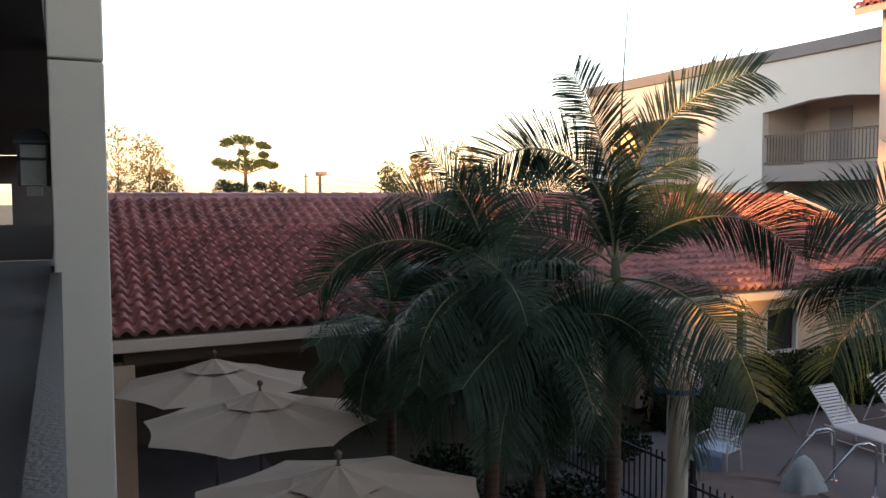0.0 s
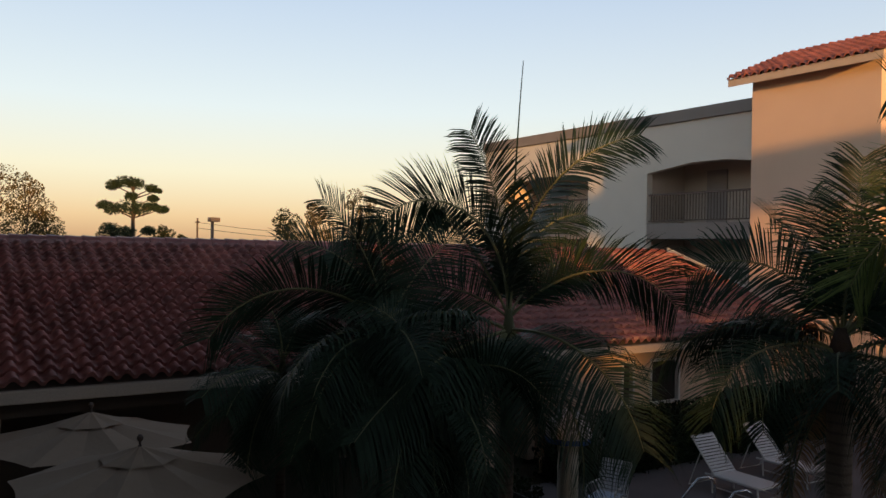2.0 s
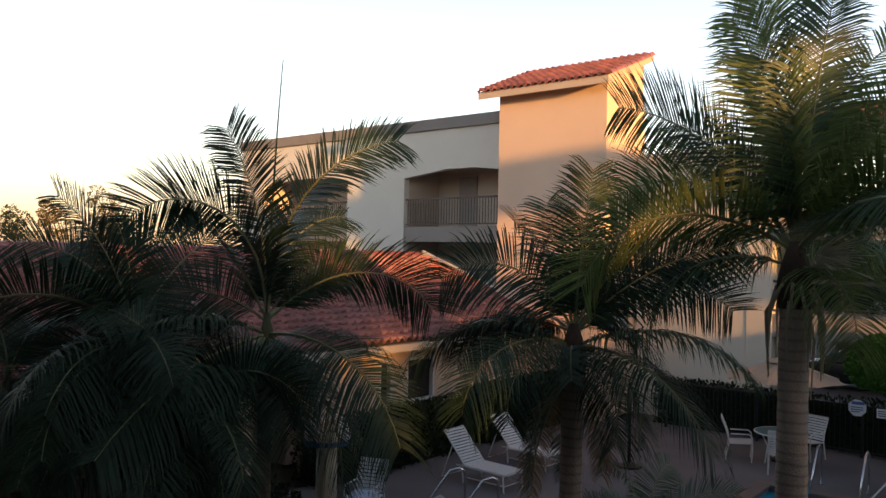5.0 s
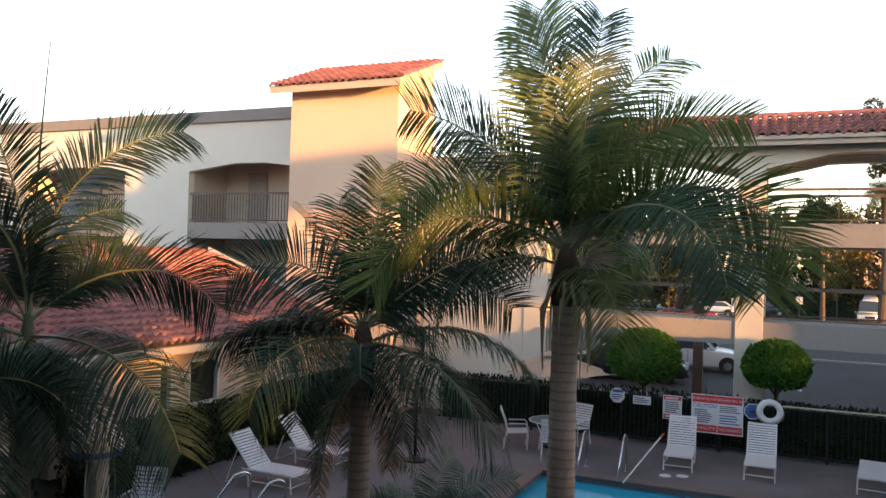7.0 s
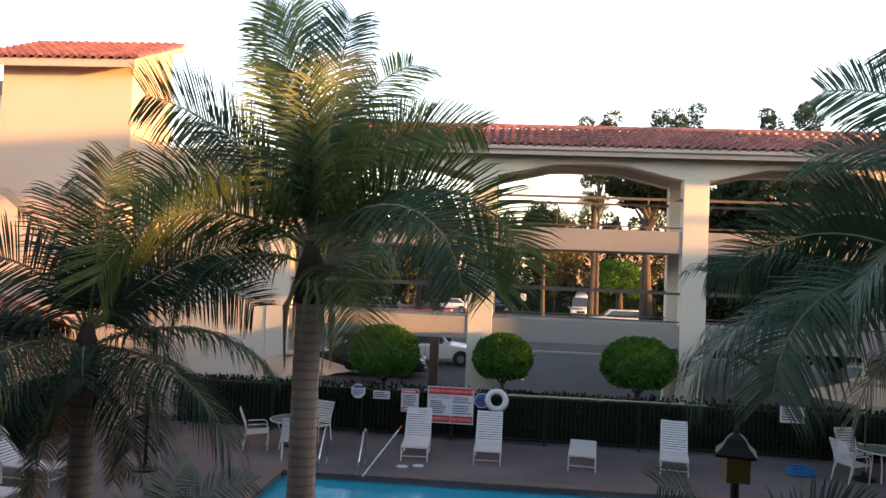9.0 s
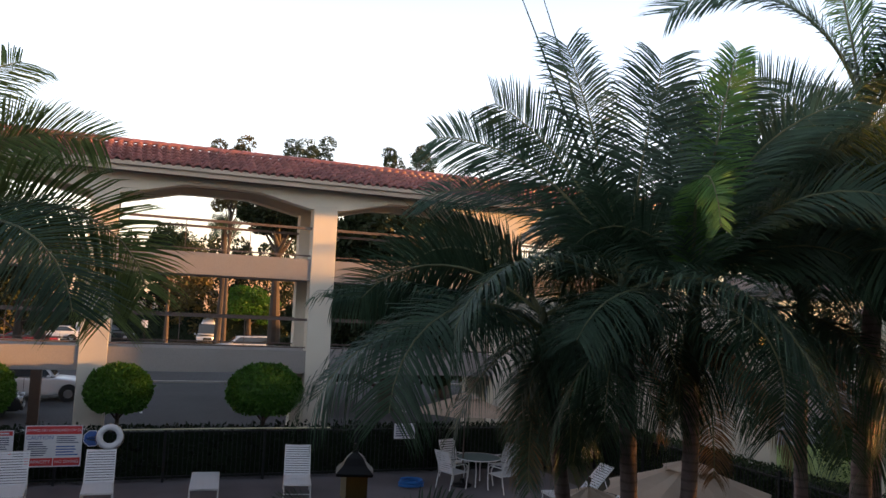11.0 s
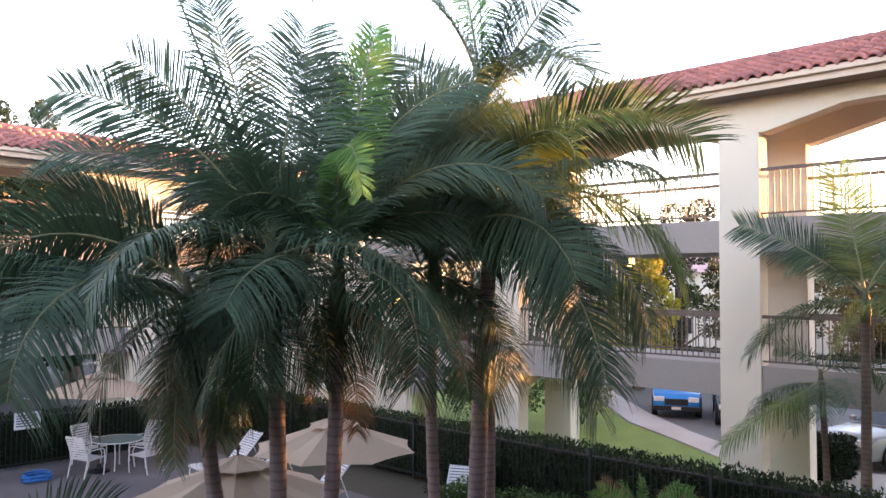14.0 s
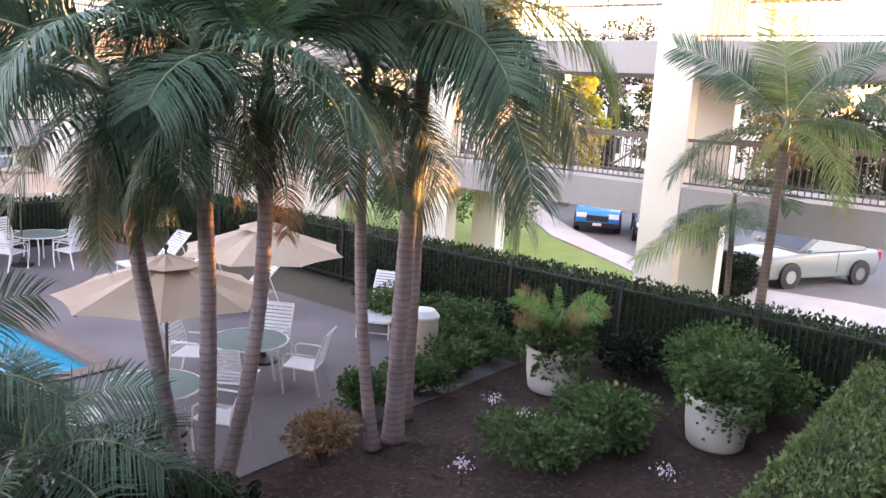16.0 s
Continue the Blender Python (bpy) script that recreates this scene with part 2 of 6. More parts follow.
def lathe(bm, profile, sides=24, m=None):
    """A body of revolution about z from (radius, z) pairs."""
    rings, made = [], []
    for r, z in profile:
        ring = [bm.verts.new((r * math.cos(2 * math.pi * k / sides), r * math.sin(2 * math.pi * k / sides), z)) for k in range(sides)]
        rings.append(ring)
        made += ring
    for a, b in zip(rings, rings[1:]):
        for k in range(sides):
            bm.faces.new((a[k], a[(k + 1) % sides], b[(k + 1) % sides], b[k]))
    bm.faces.new(rings[0][::-1]), bm.faces.new(rings[-1])
    if m is not None:
        bmesh.ops.transform(bm, matrix=m, verts=made)
    return bm


def prism(bm, outline, lo, hi, axis="y"):
    """An outline of (a, z) pairs pushed along an axis from lo to hi: axis y takes a as x, axis x takes a as y, axis z takes the pairs as (x, y)."""
    def at(a, b, c):
        return (a, c, b) if axis == "y" else (c, a, b) if axis == "x" else (a, b, c)
    f = [bm.verts.new(at(a, b, lo)) for a, b in outline]
    g = [bm.verts.new(at(a, b, hi)) for a, b in outline]
    n = len(outline)
    bm.faces.new(f), bm.faces.new(g[::-1])
    for i in range(n):
        bm.faces.new((f[i], g[i], g[(i + 1) % n], f[(i + 1) % n]))
    bmesh.ops.recalc_face_normals(bm, faces=bm.faces)
    return bm


def leaf_clumps(rng, count, where, size, flat=0.5):
    """Many small bent leaves as quads; where(rng) gives a place and an outward direction."""
    vs, fs = [], []
    for _ in range(count):
        p, out = where(rng)
        d = (Vector(out) + Vector((rng.uniform(-1, 1), rng.uniform(-1, 1), rng.uniform(-0.8, 1)))).normalized()
        s = d.cross(Vector((rng.uniform(-1, 1), rng.uniform(-1, 1), rng.uniform(-1, 1)))).normalized()
        L = size * rng.uniform(0.6, 1.4)
        W = L * flat
        p = Vector(p)
        i = len(vs)
        vs += [p - d * L * 0.5, p + s * W * 0.5, p + d * L * 0.5, p - s * W * 0.5]
        fs.append((i, i + 1, i + 2, i + 3))
    return vs, fs


def leaf_part(name, vs, fs, material, parent=None, label=""):
    me = bpy.data.meshes.new(name)
    me.from_pydata(vs, [], fs)
    me.materials.append(material)
    ob = new(name, me)
    if parent is not None:
        ob.parent = parent
    if label:
        tagged(ob, label)
    return ob

# ---- ground, pool, paving ----
def sheet(name, outline, z, material, label, category, hole=None, thick=0.05):
    """A flat slab from an outline of (x, y); hole: x0, y0, x1, y1 cut out of a rectangle given as x0, y0, x1, y1."""
    bm = bmesh.new()
    if hole:
        x0, y0, x1, y1 = outline
        a0, b0, a1, b1 = hole
        for lo, hi in (((x0, y0), (x1, b0)), ((x0, b1), (x1, y1)), ((x0, b0), (a0, b1)), ((a1, b0), (x1, b1))):
            box(bm, (*lo, z - thick), (*hi, z))
    else:
        prism(bm, outline, z - thick, z, "z")
    return structure(part(name, bm, material), label, category)


POOL = (-5.0, 11.8, 6.2, 17.1)
sheet("ground", (-900, -900, 900, 900), -0.12, GROUND, "bare brown ground reaching to the horizon", "ground", hole=(POOL[0] - 0.3, POOL[1] - 0.3, POOL[2] + 0.3, POOL[3] + 0.3), thick=0.3)
sheet("pavement", (-12.0, 7.2, 11.6, 21.6), 0.0, DECK, "stained grey concrete pool deck", "deck", hole=POOL, thick=0.11)
sheet("road", [(-60, 27.5), (80, 27.5), (80, 75), (-60, 75)], -0.06, ASPHALT, "dark asphalt parking lot behind the walkway", "parking lot")
sheet("road_side", [(16.0, -40), (60, -40), (60, 27.1), (16.0, 27.1)], -0.06, DRIVE, "grey asphalt drive with parked cars, sun glare in its colour", "drive")
sheet("pavement_walk", [(19.0, -40), (22.0, -40), (22.2, 3.9), (21.6, 6.8), (22.7, 9.9), (23.8, 11.5), (26.25, 14.4), (29.5, 17.6), (34.0, 21.5), (31.8, 21.5), (28.0, 17.6), (24.12, 14.0), (22.12, 11.05), (20.72, 9.15), (19.05, 5.9), (19.0, 4.0)], 0.03, CONCRETE, "pale concrete footpath beside the lawn", "footpath", thick=0.14)
sheet("lawn", [(14.2, -12), (18.95, -12), (18.96, 4.0), (19.0, 5.92), (20.66, 9.2), (22.06, 11.1), (24.06, 14.06), (27.9, 17.62), (31.7, 21.5), (31.7, 24), (14.2, 24)], 0.01, LAWN, "short sunlit lawn strip behind the hedge", "lawn", thick=0.11)
sheet("planting_bed", [(2.0, 0.6), (13.4, 0.6), (13.4, 7.19), (2.0, 7.19)], -0.02, MULCH, "dark brown mulch planting bed", "planting bed", thick=0.09)
sheet("planting_bed_pool", [(-11.0, 3.2), (1.99, 3.2), (1.99, 7.19), (-11.0, 7.19)], -0.02, MULCH, "dark mulch bed under the palms", "planting bed", thick=0.09)
sheet("patio", [(-16.0, -0.2), (1.99, -0.2), (1.99, 3.19), (-16.0, 3.19)], -0.01, DECK, "dim grey patio under the umbrellas", "patio", thick=0.1)


def water_material():
    m = bpy.data.materials.new("pool_water")
    m.use_nodes = True
    n, l = m.node_tree.nodes, m.node_tree.links
    b = n["Principled BSDF"]
    b.inputs["Base Color"].default_value = (0.06, 0.62, 0.86, 1)
    b.inputs["Roughness"].default_value, b.inputs["IOR"].default_value = 0.08, 1.33
    b.inputs["Transmission Weight"].default_value = 0.45
    w = n.new("ShaderNodeTexNoise")
    w.inputs["Scale"].default_value, w.inputs["Detail"].default_value = 2.2, 3
    co = n.new("ShaderNodeTexCoord")
    bp = n.new("ShaderNodeBump")
    bp.inputs["Strength"].default_value, bp.inputs["Distance"].default_value = 0.5, 0.06
    l.new(co.outputs["Object"], w.inputs["Vector"]), l.new(w.outputs[0], bp.inputs["Height"]), l.new(bp.outputs[0], b.inputs["Normal"])
    return m


WATER = water_material()
x0, y0, x1, y1 = POOL
pool = structure(part("pool", boxes(((x0 - 0.2, y0 - 0.2, -1.4), (x1 + 0.2, y1 + 0.2, -1.25)), ((x0 - 0.2, y0 - 0.2, -1.25), (x0, y1 + 0.2, -0.12)), ((x1, y0 - 0.2, -1.25), (x1 + 0.2, y1 + 0.2, -0.12)),
                                    ((x0, y0 - 0.2, -1.25), (x1, y0, -0.12)), ((x0, y1, -1.25), (x1, y1 + 0.2, -0.12))), POOLWALL), "blue plastered swimming pool in the deck", "swimming pool")
part("steps", boxes(((x0, y1 - 1.6, -1.25), (x0 + 1.4, y1, -0.35)), ((x0 + 1.4, y1 - 1.6, -1.25), (x0 + 1.8, y1, -0.65))), POOLWALL, pool)
water = structure(part("water", boxes(((x0, y0, -0.2), (x1, y1, -0.12))), WATER), "clear blue pool water, nearly still", "water")
water.visible_shadow = False
coping = structure(part("coping", boxes(((x0 - 0.28, y0 - 0.28, 0.004), (x1 + 0.28, y0 + 0.05, 0.05)), ((x0 - 0.28, y1 - 0.05, 0.004), (x1 + 0.28, y1 + 0.28, 0.05)), ((x0 - 0.28, y0 + 0.05, 0.004), (x0 + 0.05, y1 - 0.05, 0.05)), ((x1 - 0.05, y0 + 0.05, 0.004), (x1 + 0.28, y1 - 0.05, 0.05)), bevel=0.012), COPING), "brown brick pool coping", "coping")


# ---- tiled roofs ----
def tile_mesh(w, h):
    bm = bmesh.new()
    prof = [(0.0, 0.025), (0.1, 0.0), (0.28, 0.0), (0.4, 0.05), (0.52, 0.09), (0.68, 0.105), (0.84, 0.085), (1.0, 0.025)]
    front = [bm.verts.new((a * w, -0.02 * math.sin(math.pi * a), b + 0.07)) for a, b in prof]
    back = [bm.verts.new((a * w, h * 1.1, b * 0.85)) for a, b in prof]
    lip = [bm.verts.new((a * w, 0.012, b * 0.85 - 0.004)) for a, b in prof]
    for i in range(len(prof) - 1):
        bm.faces.new((front[i], front[i + 1], back[i + 1], back[i]))
        bm.faces.new((lip[i], lip[i + 1], front[i + 1], front[i]))
    me = bpy.data.meshes.new("roof_tile")
    for f in bm.faces:
        f.smooth = len(f.verts) == 4 and abs(f.calc_center_median().y) > 0.1
    bm.to_mesh(me)
    bm.free()
    me.materials.append(TILE)
    return me


def tile_roof(roof, corner, along, up, length, slope, w=0.25, h=0.32, near=None):
    """Rows of S-shaped tiles on a slope. near(x, y): which tiles are pieces of their own."""
    along, up = Vector(along).normalized(), Vector(up).normalized()
    normal = along.cross(up)
    base = Matrix((along, up, normal)).transposed().to_4x4()
    me = tile_mesh(w, h)
    src_v, src_f = [v.co.copy() for v in me.vertices], [tuple(p.vertices) for p in me.polygons]
    vs, fs, kept = [], [], 0
    for r in range(int(slope / h)):
        for c in range(int(length / w)):
            p = Vector(corner) + along * (c * w + random.uniform(-0.004, 0.004)) + up * (r * h + random.uniform(-0.008, 0.008)) + normal * random.uniform(0, 0.006)
            m = Matrix.Translation(p) @ base @ pose(0, 0, 0, random.uniform(-0.5, 0.5), random.uniform(-0.8, 0.8), random.uniform(-0.7, 0.7))
            if near and kept < 300 and near(p.x, p.y):
                piece("tile", me, roof, m)
                kept += 1
            else:
                i = len(vs)
                vs += [m @ v for v in src_v]
                fs += [tuple(i + k for k in f) for f in src_f]
    field = leaf_part("tile_field", vs, fs, TILE_FIELD, roof)
    field.data.polygons.foreach_set("use_smooth", [True] * len(fs))
    tagged(field, kind="stuff")


def ridge_tiles(roof, a, b, r=0.11, step=0.34):
    a, b = Vector(a), Vector(b)
    d = (b - a).normalized()
    bm = bmesh.new()
    side = Vector((0, 0, 1)).cross(d).normalized()
    up = d.cross(side)
    for k in range(int((b - a).length / step)):
        p, q = a + d * k * step, a + d * (k + 1.1) * step
        rows = []
        for at, rr in ((p, r * 1.08), (q, r * 0.92)):
            rows.append([bm.verts.new(at + side * math.cos(t) * rr + up * math.sin(t) * rr + Vector((0, 0, random.uniform(0, 0.008)))) for t in [math.pi * j / 6 for j in range(7)]])
        for j in range(6):
            bm.faces.new((rows[0][j], rows[0][j + 1], rows[1][j + 1], rows[1][j]))
        bm.faces.new(rows[0])
    return part("ridge_tiles", bm, TILE_FIELD, roof)


# ---- pool house ----
house = thing("pool_house", (0, 0, 0), "low stucco pool house under a red clay tile roof", "house")
EX, EZ, RX, RZ, HY0, HY1 = -12.5, 2.62, -18.0, 4.66, 0.4, 21.0
up_slope = Vector((RX - EX, 0, RZ - EZ))
roof = part("roof", prism(bmesh.new(), [(EX, EZ - 0.06), (RX, RZ - 0.06), (2 * RX - EX, EZ - 0.06), (2 * RX - EX, EZ - 0.2), (EX, EZ - 0.2)], HY0, HY1, "y"), SOFFIT, house, "red clay tile roof")
part("gutter", boxes(((EX - 0.02, HY0, EZ - 0.24), (EX + 0.12, HY1, EZ - 0.05)), bevel=0.02), FASCIA, house, "beige painted eaves gutter")
# The porch's shade is put into this dark stucco colour.
PORCH = mat("porch_stucco_with_shade", (0.13, 0.10, 0.08), 0.9, (0.10, 0.075, 0.06), 0.6, 40)
part("porch_wall", boxes(((EX - 3.4, HY0 + 0.4, 0), (EX - 3.2, 11.5, 2.42))), PORCH, house, "back wall of the porch, shade in its colour")
for lo, hi in (((11.5, 0), (20.6, 0.9)), ((11.5, 2.05), (20.6, 2.42)), ((11.5, 0.9), (14.0, 2.05)), ((14.45, 0.9), (15.0, 2.05)), ((16.1, 0.9), (20.6, 2.05))):
    part("wall", boxes(((EX - 1.0, lo[0], lo[1]), (EX - 0.8, hi[0], hi[1]))), STUCCO_TAN, house, "tan stucco wall")
part("return_wall", boxes(((EX - 3.2, 11.3, 0), (EX - 1.004, 11.5, 2.42))), STUCCO_TAN, house)
part("gable_wall", boxes(((EX - 10.2, HY1 - 0.6, 0), (EX - 1.004, HY1 - 0.4, 2.42))), STUCCO_TAN, house)
part("gable_wall", boxes(((EX - 10.2, HY0 + 0.4, 0), (EX - 3.404, HY0 + 0.6, 2.42))), STUCCO_TAN, house)
part("rear_wall", boxes(((EX - 10.2, HY0 + 0.6, 0), (EX - 10.0, HY1 - 0.604, 2.42))), STUCCO_TAN, house)
# The beam takes the same darkened colour to stand for shade under the eaves.
part("porch_beam", boxes(((EX - 0.62, HY0 + 0.4, 2.12), (EX - 0.3, 11.4, EZ - 0.21))), PORCH, house, "stucco beam over the porch, shade in its colour")
for pillar_y in (0.6, 9.5, 11.6):
    part("pillar", boxes(((EX - 0.62, pillar_y, 0), (EX - 0.3, pillar_y + 0.36, 2.12)), bevel=0.02), STUCCO_TAN, house)
for wy0, wy1 in ((14.0, 14.45), (15.0, 16.1)):
    win = part("window", boxes(((EX - 0.93, wy0, 0.9), (EX - 0.9, wy1, 2.05))), DARK, house, "dark window")
    part("frame", boxes(((EX - 0.9, wy0, 0.9), (EX - 0.78, wy0 + 0.06, 2.05)), ((EX - 0.9, wy1 - 0.06, 0.9), (EX - 0.78, wy1, 2.05)), ((EX - 0.9, wy0 + 0.06, 0.9), (EX - 0.78, wy1 - 0.06, 0.97)), ((EX - 0.9, wy0 + 0.06, 1.98), (EX - 0.78, wy1 - 0.06, 2.05))), WHITE_METAL, win)
tile_roof(roof, (EX + 0.1, HY0, EZ + 0.0), (0, 1, 0), up_slope, HY1 - HY0, up_slope.length, near=lambda x, y: -0.6 < y < 5.4 and x > -16.2)
tile_roof(roof, (2 * RX - EX, HY1, EZ), (0, -1, 0), (-up_slope.x, 0, up_slope.z), HY1 - HY0, up_slope.length, w=0.44, h=0.72)
ridge_tiles(roof, (RX, HY0, RZ - 0.02), (RX, HY1, RZ - 0.02), 0.17)
part("rake_board", prism(bmesh.new(), [(RX, RZ - 0.15), (EX, EZ - 0.15), (EX, EZ + 0.2), (RX, RZ + 0.2)], HY1 + 0.03, HY1 + 0.13, "y"), STUCCO_WHITE, roof, "white rake board at the gable")
house_vent = part("vent", tube(bmesh.new(), [(-16.4, 13.6, 3.9), (-16.4, 13.6, 4.75)], 0.12, 12), WHITE_METAL, roof, "short round roof vent")


# ---- open walkways on columns ----
def arch_outline(a0, a1, spring, peak, top):
    """The beam over one bay: flat on top, with a low straight-sided arch beneath."""
    w = a1 - a0
    return [(a0, top), (a0, spring), (a0 + 0.12, spring), (a0 + w * 0.3, peak - 0.02), (a0 + w * 0.4, peak), (a1 - w * 0.4, peak), (a1 - w * 0.3, peak - 0.02), (a1 - 0.12, spring), (a1, spring), (a1, top)]


def railing(parent, lo, hi, at, z, axis, step=0.12, material=None, height=1.0):
    """A top rail, a bottom rail and upright bars between lo and hi."""
    material = material or RAIL_BROWN
    def b(u0, u1, v, z0, z1):
        return ((u0, at - v, z0), (u1, at + v, z1)) if axis == "x" else ((at - v, u0, z0), (at + v, u1, z1))
    rail = part("railing", boxes(b(lo, hi, 0.035, z + height - 0.07, z + height), b(lo, hi, 0.02, z + 0.08, z + 0.12)), material, parent)
    me = bpy.data.meshes.new("baluster")
    bm = boxes(((-0.01, -0.01, 0), (0.01, 0.01, height - 0.19)))
    bm.to_mesh(me)
    bm.free()
    me.materials.append(material)
    n = int((hi - lo) / step)
    for k in range(1, n):
        u = lo + (hi - lo) * k / n
        piece("baluster", me, rail, Matrix.Translation((u, at, z + 0.12) if axis == "x" else (at, u, z + 0.12)))
    return rail


def walkway(name, label, axis, near_at, far_at, cols, width, ends, levels, spring, peak, beam_top, eave, roof_rise, sign, bar_step=0.13, far_shift=0.0, rail=1.0):
    """A roofed two-level bridge on columns. cols: low edges of the columns; levels: (bottom, top) of each slab."""
    w = thing(name, (0, 0, 0), label, "walkway building")
    def b(u0, u1, v0, v1, z0, z1):
        v0, v1 = min(v0, v1), max(v0, v1)
        return ((u0, v0, z0), (u1, v1, z1)) if axis == "x" else ((v0, u0, z0), (v1, u1, z1))
    inward = 0.45 * sign
    for at in (near_at, far_at - inward):
        cols = cols if at == near_at else [c + far_shift for c in cols]
        for c in cols:
            part("column", boxes(b(c, c + width, at, at + inward, 0.0, spring), bevel=0.015), STUCCO, w)
        edges = [ends[0]] + [e for c in cols for e in (c, c + width)] + [ends[1]]
        spans = [(edges[i], edges[i + 1]) for i in range(0, len(edges), 2) if edges[i + 1] - edges[i] > 0.3]
        for a0, a1 in spans:
            v0, v1 = sorted((at + 0.004 * sign, at + inward))
            part("arched_beam", prism(bmesh.new(), arch_outline(a0, a1, spring - 0.12, peak, beam_top), v0, v1, "y" if axis == "x" else "x"), STUCCO, w, "low arched stucco beam")
            for z0, z1 in levels:
                railing(w, a0 + 0.01, a1 - 0.01, at + 0.1 * sign, z1, axis, bar_step if at == near_at else bar_step * 2, height=rail)
        for c in cols:
            part("column_head", boxes(b(c, c + width, at, at + inward, spring, beam_top)), STUCCO, w)
    for z0, z1 in levels:
        part("floor_slab", boxes(b(ends[0], ends[1], near_at + 0.03 * sign, far_at - 0.03 * sign, z0, z1)), BAND, w, "taupe painted floor slab")
    mid = (near_at + far_at) / 2
    v0, v1 = near_at - eave * sign, far_at + eave * sign
    part("soffit", boxes(b(ends[0] - 0.3, ends[1] + 0.3, v0 + 0.05 * sign, v1 - 0.05 * sign, beam_top, beam_top + 0.1)), SOFFIT, w)
    part("fascia", boxes(b(ends[0] - 0.3, ends[1] + 0.3, v0, v0 + 0.05 * sign, beam_top - 0.03, beam_top + 0.2)), FASCIA, w, "beige roof fascia")
    part("gutter", boxes(b(ends[0] - 0.3, ends[1] + 0.3, v0 - 0.1 * sign, v0 - 0.004 * sign, beam_top + 0.1, beam_top + 0.22), bevel=0.015), FASCIA, w)
    out = [(v0, beam_top + 0.1), (mid, beam_top + roof_rise + 0.1), (v1, beam_top + 0.1)]
    roof = part("roof", prism(bmesh.new(), out, ends[0] - 0.3, ends[1] + 0.3, "x" if axis == "x" else "y"), SOFFIT, w, "red clay tile roof")
    run, L = abs(mid - v0) + 0.12, ends[1] - ends[0] + 0.6
    rise = roof_rise
    z = beam_top + 0.18
    if axis == "x":
        tile_roof(roof, (ends[0] - 0.3, v0 - 0.12 * sign, z), (1, 0, 0), (0, run * sign, rise), L, math.hypot(run, rise))
        ridge_tiles(roof, (ends[0] - 0.3, mid, z + rise), (ends[1] + 0.3, mid, z + rise))
    else:
        tile_roof(roof, (v0 - 0.12 * sign, ends[1] + 0.3, z), (0, -1, 0), (run * sign, 0, rise), L, math.hypot(run, rise))
        ridge_tiles(roof, (mid, ends[0] - 0.3, z + rise), (mid, ends[1] + 0.3, z + rise))
    return w


bridge = walkway("walkway_bridge", "three-storey open walkway on cream columns with tiled roof", "x", 22.5, 25.0, [-7.27, -1.33, 4.61, 10.55], 0.7, (-6.6, 17.0),
                 [(2.64, 3.27), (5.3, 5.91)], 7.5, 7.74, 7.93, 0.55, 0.85, 1, 1.45, rail=0.93)
wing = walkway("walkway_wing", "open walkway wing on thick cream columns with tiled roof", "y", 16.8, 19.3, [-6.4, 0.1, 6.6, 13.1], 0.9, (-9.0, 19.5),
               [(2.28, 2.98), (5.42, 6.14)], 8.1, 8.4, 8.75, 0.7, 1.0, 1, far_shift=-0.28, rail=1.08)

# low arches that tie the wing's near and far columns together
for c in (0.1, 6.6, 13.1):
    half = 0.8
    curve = [(18.05 - half * math.cos(math.pi * k / 10), 1.62 + 0.5 * math.sin(math.pi * k / 10)) for k in range(11)]
    part("tie_arch", prism(bmesh.new(), [(17.25, 2.27), (17.25, 1.62)] + curve[1:-1] + [(18.85, 1.62), (18.85, 2.27)], c + 0.02, c + 0.32, "y"), STUCCO, wing, "low arch between columns")

# solid stucco at the far corner and beside the tower
structure(part("wall_corner", boxes(((11.3, 22.62, 0), (16.95, 22.9, 5.36))), STUCCO), "cream stucco wall at the courtyard corner", "wall")
structure(part("wall_corner_upper", boxes(((11.3, 22.62, 6.9), (16.95, 22.9, 7.6))), STUCCO), "cream stucco wall over the corner", "wall")
structure(part("wall_wing_end", boxes(((16.96, 17.6, 0), (17.2, 22.6, 5.5))), STUCCO), "cream stucco wall at the end of the wing", "wall")
structure(part("wall_link", boxes(((-10.6, 22.53, 0), (-7.28, 22.78, 7.92))), STUCCO), "cream stucco wall between tower and walkway", "wall")

